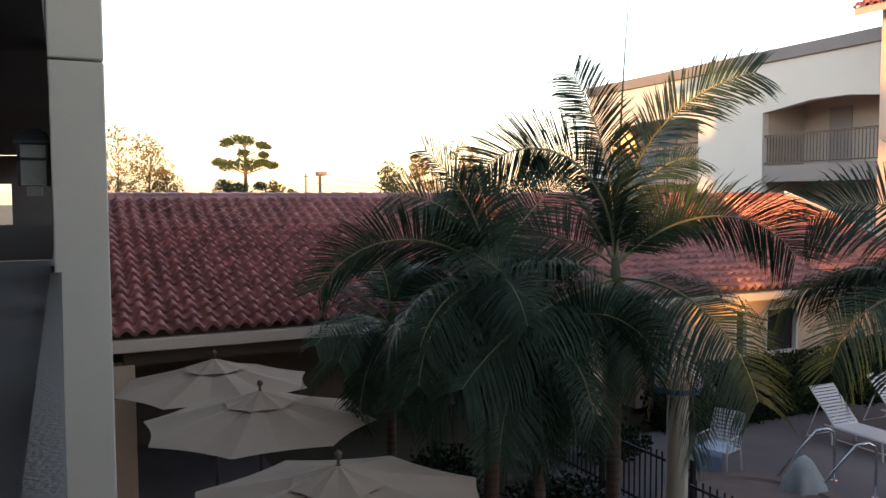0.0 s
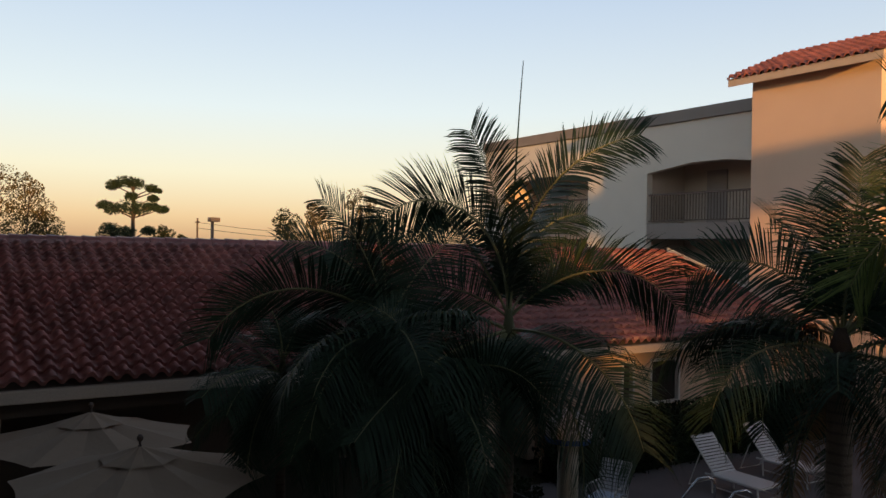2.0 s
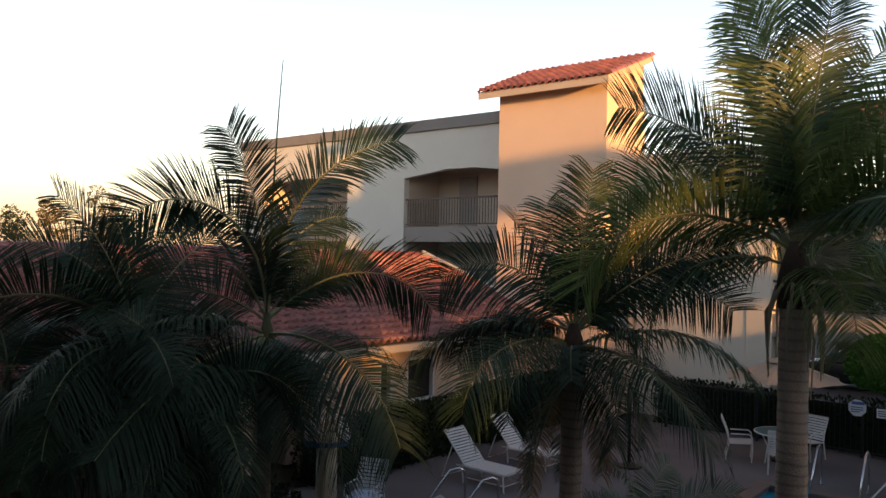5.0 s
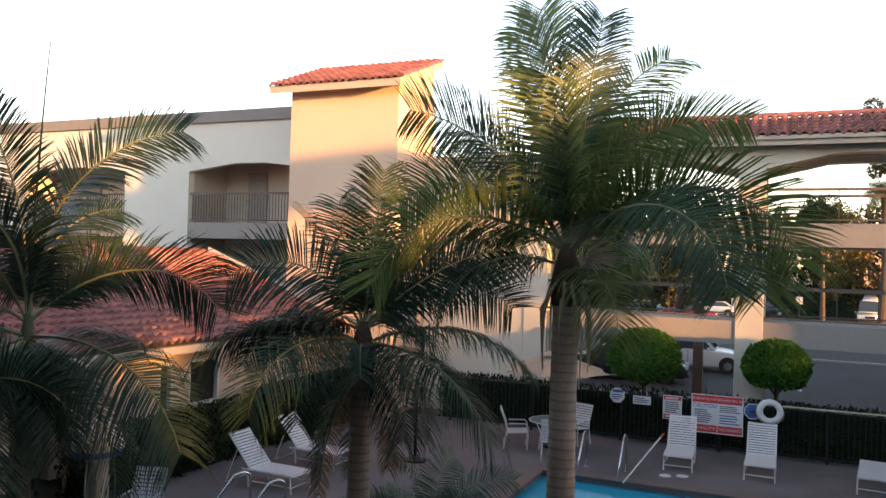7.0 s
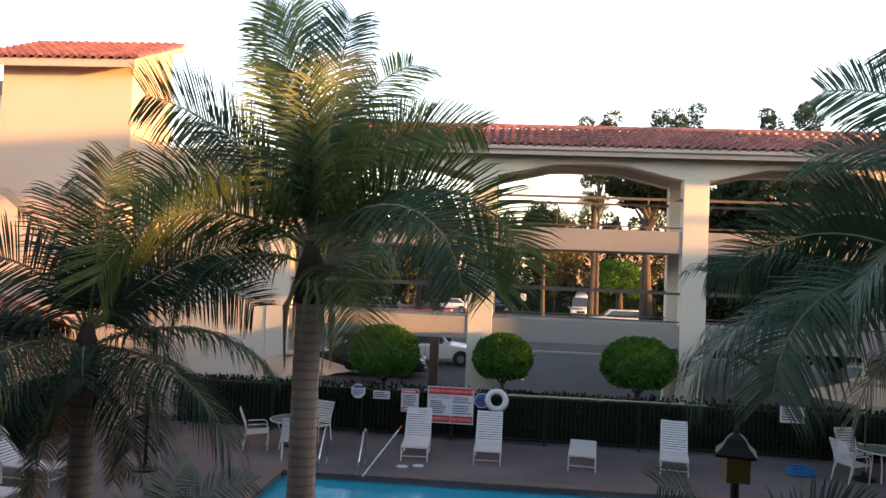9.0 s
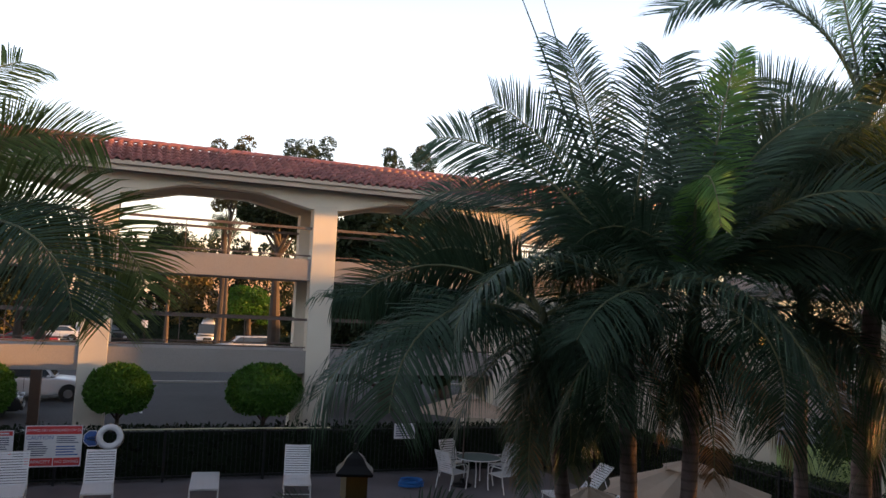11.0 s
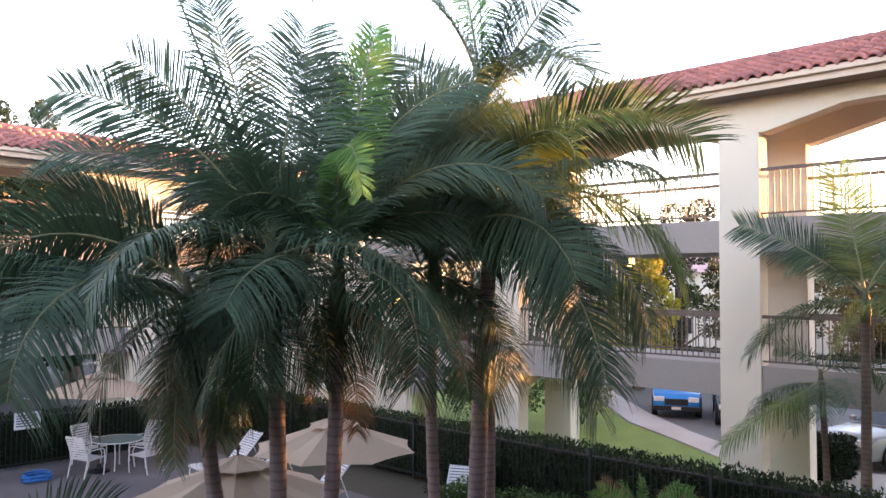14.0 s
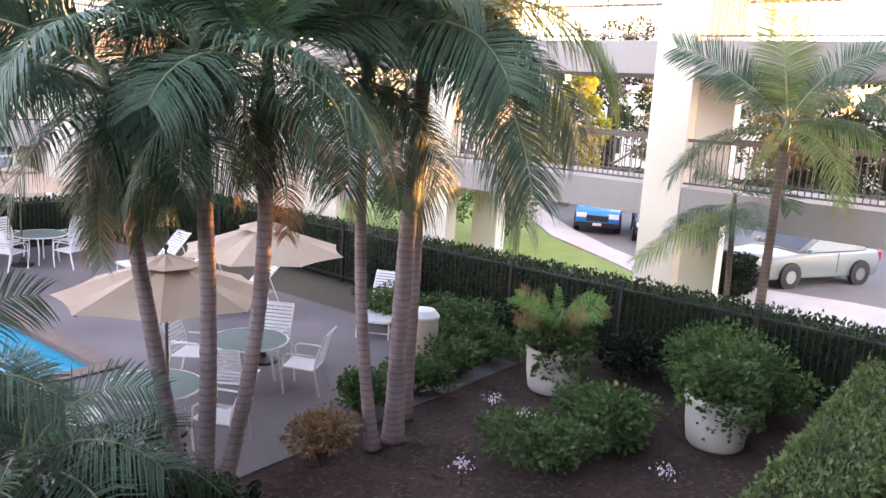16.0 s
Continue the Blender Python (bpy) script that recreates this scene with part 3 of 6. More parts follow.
# ---- balcony block and tower ----
block = thing("balcony_block", (0, 0, 0), "white stucco block with arched shaded balconies", "apartment building")
BY = 23.1
for a0, a1 in ((-31.2, -29.6), (-24.0, -20.8), (-15.2, -10.8)):
    part("wall_pier", boxes(((a0, BY, 0), (a1, BY + 0.3, 9.5))), STUCCO_WHITE, block, "white stucco wall pier")
for a0, a1 in ((-29.6, -24.0), (-20.8, -15.2)):
    mid = (a0 + a1) / 2
    part("arched_wall", prism(bmesh.new(), [(a0, 9.5), (a0, 7.72), (mid - 0.7, 7.98), (mid + 0.7, 7.98), (a1, 7.72), (a1, 9.5)], BY, BY + 0.3, "y"), STUCCO_WHITE, block)
    for z0, z1 in ((5.22, 5.80), (2.6, 3.12)):
        part("balcony_slab", boxes(((a0, BY + 0.05, z0), (a1, BY + 2.2, z1))), BAND, block)
        railing(block, a0, a1, BY + 0.12, z1, "x", 0.13, RAIL_BROWN, 1.12)
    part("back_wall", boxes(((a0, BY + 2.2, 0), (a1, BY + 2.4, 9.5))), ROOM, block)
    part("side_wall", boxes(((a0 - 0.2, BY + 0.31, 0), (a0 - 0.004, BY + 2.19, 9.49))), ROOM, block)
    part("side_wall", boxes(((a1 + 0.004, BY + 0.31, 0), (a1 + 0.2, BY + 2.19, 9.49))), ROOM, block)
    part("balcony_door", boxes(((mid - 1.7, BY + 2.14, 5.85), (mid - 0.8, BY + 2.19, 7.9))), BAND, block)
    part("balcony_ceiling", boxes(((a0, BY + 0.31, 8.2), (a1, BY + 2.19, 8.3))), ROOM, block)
part("roof", boxes(((-31.3, BY - 0.12, 9.5), (-15.6, BY + 10, 9.93)), ((-15.6, BY - 0.12, 9.5), (-10.9, BY + 0.4, 9.93)), bevel=0.02), GREYCAP, block, "grey flat roof edge")
part("rear", boxes(((-31.2, BY + 2.45, 0), (-17.0, BY + 9.8, 9.49))), STUCCO_TAN, block)

tower = thing("stair_tower", (0, 0, 0), "tall tan stucco stair tower with sloping tile roof", "tower")
TX0, TX1, TY0, TY1 = -14.5, -10.7, 20.6, 23.0
part("wall", prism(bmesh.new(), [(TY0, 0), (TY1, 0), (TY1, 10.9), (TY0, 9.87)], TX0, TX1, "x"), STUCCO_TAN, tower, "tan stucco wall")
t_up = Vector((0, TY1 + 0.02 - (TY0 - 0.55), 1.2))
troof = part("roof", prism(bmesh.new(), [(TY0 - 0.55, 9.68), (TY1 + 0.02, 10.89), (TY1 + 0.02, 11.06), (TY0 - 0.55, 9.9)], TX0 - 0.45, TX1 + 0.32, "x"), FASCIA, tower, "red clay tile shed roof")
tile_roof(troof, (TX0 - 0.45, TY0 - 0.6, 9.87), (1, 0, 0), t_up, TX1 - TX0 + 0.77, t_up.length)
ridge_tiles(troof, (TX1 + 0.34, TY0 - 0.6, 9.91), (TX1 + 0.34, TY1 - 0.02, 11.08), 0.11)

# ---- the building that the camera stands on ----
own = thing("guest_wing", (0, 0, 0), "guest room wing with an open dim corridor", "apartment building")
# Floor, ceiling and walls carry the corridor's dimness in their colour.
part("corridor_floor", boxes(((-22.0, -2.0, 2.75), (14.0, -0.12, 3.15))), CORRIDOR, own, "worn grey corridor floor, shade in its colour")
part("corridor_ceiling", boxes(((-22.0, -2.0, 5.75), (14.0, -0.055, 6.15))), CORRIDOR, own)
part("room_wall", boxes(((-22.0, -2.3, 0), (14.0, -2.0, 9.0))), CORRIDOR, own, "corridor wall, shade in its colour")
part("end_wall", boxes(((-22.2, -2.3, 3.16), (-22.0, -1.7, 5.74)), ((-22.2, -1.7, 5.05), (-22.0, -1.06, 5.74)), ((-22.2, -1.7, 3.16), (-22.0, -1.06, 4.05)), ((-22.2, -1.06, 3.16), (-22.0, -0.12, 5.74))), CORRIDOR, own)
part("rooms", boxes(((-22.0, -10, 0), (14.0, -2.31, 9.0))), STUCCO, own)
part("roof", boxes(((-22.3, -10.4, 9.01), (14.3, 0.3, 9.4))), SOFFIT, own, "flat overhanging roof")
for px in (-18.2, -12.25, -6.6, 5.6, 11.5):
    part("pier", boxes(((px, -0.05, 0), (px + 0.5, 0.31, 5.62)), ((px, -0.05, 5.635), (px + 0.5, 0.31, 9.0)), bevel=0.012), STUCCO, own, "pale stucco pier with a control joint")

# ---- palms ----
def frond_mesh(length, rise, bend, leaf, pairs, hang, seed, material, plume=0.25, twist=0.0, thin=1.0):
    """A feather leaf along +x: rise is its first angle, bend how far it arches over, hang how far the leaflets droop."""
    rng = random.Random(seed)
    N = 22
    pts, ang, p = [], radians(rise), Vector((0, 0, 0))
    for i in range(N + 1):
        pts.append(p.copy())
        a = ang - radians(bend) * (i / N) ** 1.4
        p = p + Vector((math.cos(a), rng.uniform(-0.02, 0.02), math.sin(a))) * length / N
    bm = bmesh.new()
    tube(bm, pts[::2], [(0.022 if pairs else 0.016) * length / 2.5 * (1 - 0.9 * i / (N / 2)) + 0.003 for i in range(N // 2 + 1)], 5)
    bm.verts.index_update()
    vs, fs = [v.co.copy() for v in bm.verts], [tuple(v.index for v in f.verts) for f in bm.faces]
    bm.free()
    ribs, torn = len(fs), rng.uniform(0.3, 0.9)
    for k in range(pairs):
        s = 0.12 + 0.88 * (k + rng.uniform(0, 0.6)) / pairs
        f = min(s * N, N - 0.01)
        i = int(f)
        at = pts[i].lerp(pts[i + 1], f - i)
        T = (pts[i + 1] - pts[i]).normalized()
        S = Vector((0, 1, 0))
        U = S.cross(T) * -1
        w = radians(twist) * (0.35 + 0.65 * s)
        S, U = S * math.cos(w) + U * math.sin(w), U * math.cos(w) - S * math.sin(w)
        size = leaf * (0.35 + 0.65 * math.sin(math.pi * min(1, 0.12 + 0.84 * s)) ** 0.7) * rng.uniform(0.86, 1.08)
        for side in (-1, 1):
            if rng.random() < (0.25 if abs(s - torn) < 0.03 else 0.03):
                continue
            sweep = 0.28 + 0.65 * s ** 2
            d = (S * side + T * (sweep + rng.uniform(-0.05, 0.05)) + U * (rng.uniform(-plume, plume) + 0.12)).normalized()
            droop = hang * rng.uniform(0.7, 1.3)
            wd = T * (0.0125 + 0.005 * rng.random()) * thin * (length / 2.5) ** 0.5
            low = Vector((0, 0, -droop * size))
            a = at + d * size * 0.3 + low * 0.03
            b = at + d * size * (0.7 - 0.08 * droop) + low * 0.22
            tip = at + d * size * (1 - 0.25 * droop) + low * 0.55
            v = len(vs)
            vs += [at - wd * 0.6, at + wd * 0.6, a + wd, a - wd, b + wd * 0.75, b - wd * 0.75, tip]
            fs += [(v, v + 1, v + 2, v + 3), (v + 3, v + 2, v + 4, v + 5), (v + 5, v + 4, v + 6)]
    me = bpy.data.meshes.new("frond")
    me.from_pydata(vs, [], fs)
    me.materials.append(material)
    me.materials.append(MIDRIB if pairs else material)
    me.polygons.foreach_set("material_index", [1] * ribs + [0] * (len(fs) - ribs))
    return me


FRONDS = {}


def frond_kind(kind, i):
    key = (kind, i)
    if key not in FRONDS:
        rise, bend, hang, leaf, pairs = {"brush": (80, 38, 0.45, 0.84, 60), "up": (66, 78, 0.35, 0.88, 58), "out": (42, 92, 0.5, 0.95, 60), "low": (16, 84, 0.85, 0.95, 60), "down": (-22, 58, 1.1, 0.85, 54)}[kind]
        FRONDS[key] = frond_mesh(2.5, rise + (i - 1) * 7, bend + (i - 1) * 12, leaf, pairs, hang, 100 + 7 * i + len(kind), FROND, 0.16, (-58, 28, 62)[i])
    return FRONDS[key]


def with_material(me, material, made={}):
    key = (me.name, material.name)
    if key not in made:
        made[key] = me.copy()
        made[key].materials[0] = material
    return made[key]


def low_palm(base, top, size, seed, label, r0, r1, counts, shaft):
    """A young palm near the ground: a short stem and arching fronds; counts: how many rise, spread, droop and hang."""
    rng = random.Random(seed)
    base, top = Vector(base), Vector(top)
    tree = thing("palm_tree", base, label, "palm tree", "courtyard palms")
    d = top - base
    n = 24
    rad = [(r0 + (r1 - r0) * i / n) * (1 + 0.5 * math.exp(-i * 0.5)) * (1.0 + (0.04 if i % 3 == 0 else -0.02)) for i in range(n + 1)]
    part("trunk", tube(bmesh.new(), [d * (i / n) for i in range(n + 1)], rad, 14), TRUNK, tree, smooth=True)
    up = d.normalized()
    part("crownshaft", tube(bmesh.new(), [d - up * 0.1, d + up * shaft * 0.35, d + up * shaft * 0.8, d + up * (shaft + 0.15)], [r1 * 1.15, r1 * 1.35, r1 * 0.9, r1 * 0.4], 12), SHAFT, tree, "green crownshaft", smooth=True)
    heart = d + up * shaft * 0.8
    for kind, count in zip(("up", "out", "low", "down"), counts):
        for j in range(count):
            az = 360 * (j + rng.uniform(-0.3, 0.3)) / count + {"up": 20, "out": 50, "low": 5, "down": 35}[kind] + seed * 37
            s = size / 2.5 * rng.uniform(0.85, 1.12)
            piece("frond", frond_kind(kind, rng.randrange(3)), tree, Matrix.Translation(heart) @ pose(0, 0, 0, rng.uniform(-12, 12), rng.uniform(-6, 6), az) @ Matrix.Diagonal((s, s, s, 1)))
    return tree


def aim(az, dist, z):
    """A place seen from the corridor: degrees left of +y, metres away, height."""
    return (-math.sin(radians(az)) * dist, math.cos(radians(az)) * dist, z)


def crowned_palm(base, via, heart, seed, label, fronds, r0=0.12, r1=0.09, bark=None, leaf=None, second=None, shaft=0.8, leaflet=0.86, behind=8, under=5, dry=2, spears=(), full=1.0, boot=None):
    """A palm whose main fronds are given one by one as (azimuth, rise, bend, length), with smaller ones behind and below.
    base, via, heart: foot of the trunk, a point half-way up, and where the fronds spring from."""
    rng = random.Random(seed)
    base, via, heart = Vector(base), Vector(via), Vector(heart)
    leaf = leaf or FROND
    tree = thing("palm_tree", base, label, "palm tree", "courtyard palms")
    via, heart = via - base, heart - base
    up = (heart - via).normalized()
    top = heart - up * shaft
    f = via.z / top.z
    ctrl = (via - top * f * f) / (2 * f * (1 - f))
    n = 64
    pts = [ctrl * (2 * q * (1 - q)) + top * q * q for q in (i / n for i in range(n + 1))]
    rad = [(r0 + (r1 - r0) * i / n) * (1 + 0.45 * math.exp(-i * 0.3)) * (1.0 + (0.03 if i % 3 == 0 else -0.015)) * rng.uniform(0.985, 1.015) for i in range(n + 1)]
    part("trunk", tube(bmesh.new(), pts, rad, 14), bark or TRUNK, tree, smooth=True)
    part("crownshaft", tube(bmesh.new(), [top - up * 0.05, top + up * shaft * 0.3, top + up * shaft * 0.75, heart + up * 0.1], [r1 * 1.1, r1 * 1.3, r1 * 0.95, r1 * 0.4], 12), boot or SHAFT, tree, "brown fibrous boot" if boot else "green crownshaft", smooth=True)
    out = math.degrees(math.atan2(base.y, base.x))
    def put(name, az, rise, bend, length, material, drop=0.0, broad=1.0):
        low = rise < 30
        twist = rng.choice((-1, 1)) * (rng.uniform(10, 35) if low else rng.uniform(40, 75))
        hang = rng.uniform(0.65, 1.0) if low else rng.uniform(0.2, 0.4)
        size = broad * (0.5 if name == "dry_frond" else 1.0) * leaflet * min(1.1, 0.6 + 0.18 * length) * rng.uniform(0.9, 1.1)
        me = frond_mesh(length, rise, bend, size, int(42 * length) + 8, hang, rng.randrange(10 ** 6), material, 0.10, twist, 0.74)
        piece(name, me, tree, Matrix.Translation(heart - up * drop) @ pose(0, 0, 0, rng.uniform(-6, 6), 0, az))
    for k, (az, rise, bend, length, *m) in enumerate(fronds):
        put("frond", az, rise, bend, length, m[0] if m else second if second and k % 3 == 1 else leaf, 0.0 if rise > 30 else 0.15, m[1] if len(m) > 1 else 1.0)
    for k in range(behind):
        put("frond", out + rng.uniform(-80, 80), rng.uniform(10, 65), rng.uniform(70, 110), rng.uniform(1.5, 2.2) * full, leaf)
    for k in range(under):
        put("frond", out + 180 + rng.uniform(-85, 85), rng.uniform(-30, 30), rng.uniform(60, 100), rng.uniform(1.2, 1.9) * full, leaf, 0.2)
    for k in range(dry):
        put("dry_frond", rng.uniform(0, 360), rng.uniform(-60, -35), rng.uniform(30, 50), rng.uniform(1.1, 1.7), FROND_DRY if k % 2 else leaf, 0.35)
    for az, rise, length in spears:
        piece("spear", frond_mesh(length, rise, 3, 0.1, 0, 0.05, seed, leaf), tree, Matrix.Translation(heart) @ pose(0, 0, 0, 0, 0, az))
    return tree


def upright(az, dist, z, half=0.5):
    """Foot, half-way point and heart of a straight trunk."""
    return aim(az, dist, 0), aim(az, dist, z * half), aim(az, dist, z)


# These five palms carry their shade in the frond colour.
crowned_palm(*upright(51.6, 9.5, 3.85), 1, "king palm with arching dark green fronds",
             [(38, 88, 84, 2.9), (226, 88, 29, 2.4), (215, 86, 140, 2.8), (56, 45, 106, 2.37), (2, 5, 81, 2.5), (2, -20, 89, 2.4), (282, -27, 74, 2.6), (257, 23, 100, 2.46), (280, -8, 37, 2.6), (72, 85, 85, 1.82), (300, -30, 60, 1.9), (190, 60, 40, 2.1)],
             0.095, 0.08, TRUNK_DARK, FROND_SHADE, shaft=0.5, behind=3, under=3, spears=[(51, 89, 3.1)])
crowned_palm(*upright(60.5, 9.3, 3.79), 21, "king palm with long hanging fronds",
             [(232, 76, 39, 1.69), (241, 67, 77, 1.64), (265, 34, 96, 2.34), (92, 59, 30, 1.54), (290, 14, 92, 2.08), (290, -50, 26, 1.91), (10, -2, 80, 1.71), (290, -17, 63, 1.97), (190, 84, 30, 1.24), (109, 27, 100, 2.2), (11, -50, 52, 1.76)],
             0.10, 0.08, TRUNK_DARK, FROND_SHADE, shaft=0.5, behind=5, under=5, dry=1)
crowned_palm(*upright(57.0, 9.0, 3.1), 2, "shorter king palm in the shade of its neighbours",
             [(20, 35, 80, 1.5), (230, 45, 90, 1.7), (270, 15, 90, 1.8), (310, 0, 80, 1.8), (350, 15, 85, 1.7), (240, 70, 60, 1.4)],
             0.09, 0.075, TRUNK_DARK, FROND_SHADE, shaft=0.5, behind=4, under=4, dry=1)
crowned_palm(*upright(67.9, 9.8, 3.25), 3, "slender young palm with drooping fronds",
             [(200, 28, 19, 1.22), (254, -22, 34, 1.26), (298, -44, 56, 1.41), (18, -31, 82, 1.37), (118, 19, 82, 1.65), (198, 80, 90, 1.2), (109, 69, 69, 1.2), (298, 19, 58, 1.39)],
             0.07, 0.055, TRUNK_DARK, FROND_SHADE, shaft=0.5, leaflet=0.62, behind=4, under=4, dry=0, full=0.75)
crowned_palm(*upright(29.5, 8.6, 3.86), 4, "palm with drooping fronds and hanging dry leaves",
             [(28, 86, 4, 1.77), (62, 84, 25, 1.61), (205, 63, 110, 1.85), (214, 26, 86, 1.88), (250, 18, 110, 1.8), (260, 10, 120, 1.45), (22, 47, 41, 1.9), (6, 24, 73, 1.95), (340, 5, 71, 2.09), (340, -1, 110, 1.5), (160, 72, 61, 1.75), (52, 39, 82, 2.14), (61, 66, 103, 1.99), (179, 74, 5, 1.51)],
             0.13, 0.115, TRUNK, FROND_SHADE, FROND, shaft=0.4, leaflet=0.8, behind=6, under=2, dry=5, full=0.8, boot=BOOT)
crowned_palm(*upright(14.9, 8.3, 4.77), 5, "tall queen palm with smooth ringed trunk",
             [(163, 87, 8, 2.58), (16, 85, 5, 2.45), (175, 85, 25, 2.5), (40, 87, 64, 2.59), (171, 59, 49, 2.65), (170, 46, 82, 2.53), (214, 32, 110, 2.44), (189, 18, 101, 1.62), (26, 69, 80, 2.62), (24, 42, 135, 2.7), (325, 39, 120, 2.5), (7, 49, 130, 2.8), (325, 2, 118, 1.25), (183, 62, 32, 1.78), (33, 72, 55, 2.02), (177, 76, 5, 1.92)],
             0.165, 0.135, TRUNK, FROND_MID, FROND, shaft=0.5, leaflet=0.84, behind=4, under=0, dry=0, boot=BOOT)
P4A, P4B = Vector((4.8, 6.95, 0)), Vector((7.4, 6.62, 0))
crowned_palm(P4A + Vector((-0.15, 0.08, 0)), (4.42, 7.38, 2.2), (4.11, 7.56, 4.63), 6, "leaning palm of a clump with ringed trunk",
             [(134, 20, 38, 2.8), (176, 13, 77, 2.75), (201, 24, 113, 2.7), (201, -16, 55, 1.67), (132, 56, 115, 2.26), (281, -49, 53, 1.5), (281, -3, 88, 1.47), (192, -60, 30, 1.2), (150, 40, 95, 2.3)],
             0.09, 0.078, TRUNK_RED, FROND, shaft=0.9, behind=6, under=2, dry=4)
crowned_palm(P4A, (4.93, 7.05, 2.4), (4.82, 7.12, 5.07), 7, "upright palm of a clump with ringed trunk",
             [(191, 27, 112, 2.7), (276, 16, 86, 2.72), (149, 68, 39, 2.45), (140, 60, 61, 2.8), (145, 79, 10, 2.66), (351, 84, 5, 2.39), (333, 75, 41, 2.72), (148, -16, 90, 1.64), (141, 48, 68, 2.64), (276, -25, 88, 1.63)],
             0.10, 0.085, TRUNK_RED, FROND, shaft=0.9, behind=9, under=2, dry=3, spears=[(146, 74, 3.3), (146, 70, 3.6)], full=1.15)
crowned_palm(P4A + Vector((0.14, -0.08, 0)), (5.29, 6.65, 2.2), (5.35, 6.61, 4.95), 8, "leaning palm of a clump, hanging dry fronds",
             [(240, 87, 178, 2.4, FROND_YOUNG, 0.42), (11, 87, 12, 2.6, FROND_YOUNG, 0.6), (129, 86, 14, 2.24), (308, 61, 115, 2.72), (324, 81, 70, 2.7), (358, 49, 29, 2.7), (162, 66, 120, 1.61), (271, 4, 119, 1.96), (346, 85, 74, 2.14)],
             0.09, 0.08, TRUNK_RED, FROND, shaft=0.9, behind=6, under=2, dry=6, full=1.15)
crowned_palm(P4B + Vector((-0.2, 0, 0)), (7.05, 6.8, 2.1), (7.02, 6.84, 5.01), 9, "slim palm in the planting bed",
             [(111, 87, 76, 2.7), (1, 87, 71, 2.7), (143, 58, 120, 1.61), (267, 36, 111, 2.63), (265, -55, 23, 1.7), (184, -1, 91, 2.17), (333, 70, 99, 2.66)],
             0.085, 0.068, TRUNK_RED, FROND, behind=5, under=2, dry=3, full=1.1)
crowned_palm(P4B + Vector((0.2, 0, 0)), (7.53, 6.5, 2.6), (7.61, 6.33, 5.93), 10, "taller palm in the planting bed",
             [(304, 44, 86, 2.83), (285, 9, 80, 2.73), (316, -30, 30, 2.5), (260, -45, 30, 3.0), (302, 57, 74, 2.2), (260, -30, 48, 2.9), (121, 63, 28, 2.11), (260, 58, 140, 1.86), (290, -15, 60, 2.6)],
             0.125, 0.095, TRUNK_RED, FROND, FROND_MID, behind=9, under=5, dry=3, leaflet=0.95, full=1.2)
crowned_palm((8.25, 7.0, 0), (8.3, 6.98, 3.2), (8.29, 7.08, 7.18), 16, "tallest palm, standing behind the others in the bed",
             [(151, 76, 118, 3.4), (112, 83, 5, 2.63, FROND_YOUNG), (260, 52, 140, 2.31), (315, 62, 14, 2.63), (316, 62, 109, 1.91), (135, 62, 140, 1.68), (310, 77, 12, 2.56)],
             0.10, 0.08, TRUNK_RED, FROND, behind=4, under=3, dry=1, leaflet=1.0, spears=[(130, 88, 2.6)])
crowned_palm((15.66, 4.31, 0), (15.7, 4.28, 2.2), (15.6, 4.23, 4.57), 11, "young palm on the lawn beside a column",
             [(113, 42, 29, 2.5), (77, 80, 5, 2.4), (298, 65, 53, 2.0), (126, 0, 66, 2.4), (235, 0, 100, 2.2), (290, 54, 97, 1.85), (73, 73, 109, 1.75), (270, 20, 70, 1.75)],
             0.10, 0.075, TRUNK_DARK, FROND, FROND_MID, shaft=0.5, leaflet=0.8, behind=2, under=1, dry=0)
crowned_palm((15.84, 5.0, 0), (15.84, 5.03, 1.6), (15.75, 5.07, 3.02), 12, "small palm on the lawn",
             [(88, -5, 64, 1.6), (128, -30, 10, 2.2), (288, 40, 120, 1.3), (158, -45, 5, 1.1), (323, 57, 5, 1.6), (220, 20, 80, 1.3)],
             0.07, 0.055, TRUNK_DARK, FROND, FROND_MID, shaft=0.4, leaflet=0.7, behind=1, under=1, dry=0, full=0.7)
low_palm(aim(-16.0, 7.6, 0), aim(-16.0, 7.6, 1.5), 1.5, 13, "low young palm beside the pool", 0.12, 0.1, (3, 6, 4, 0), 0.3)
low_palm(aim(-22.5, 6.9, 0), aim(-22.5, 6.9, 1.15), 1.65, 15, "low young palm beside the pool", 0.1, 0.08, (1, 6, 5, 1), 0.3)
low_palm(aim(24.0, 10.5, 0), aim(24.0, 10.5, 0.9), 1.3, 14, "low bushy palm at the pool edge", 0.12, 0.1, (5, 8, 5, 0), 0.2)

# pale flower spray and hanging dry strips on the tall queen palm
queen = [o for o in bpy.data.objects if o.name.startswith("palm_tree") and "queen" in str(o["label"])][0]
STRAW = mat("dry_straw", (0.46, 0.38, 0.26), 0.9, (0.34, 0.27, 0.18), 3, 40)
rngq = random.Random(3)
bm = bmesh.new()
for k in range(70):
    a = Vector((0.18, -0.12, 4.62))
    e = a + Vector((0.34 + rngq.gauss(0, 0.12), -0.2 + rngq.gauss(0, 0.12), 0.12 + rngq.gauss(0, 0.09)))
    tube(bm, [a, a.lerp(e, 0.6) + Vector((0, 0, 0.05)), e], [0.006, 0.006, 0.004], 4)
part("flower_spray", bm, mat("pale_flowers", (0.62, 0.58, 0.46), 0.9, (0.5, 0.46, 0.36), 5, 60), queen, "pale cream flower spray")
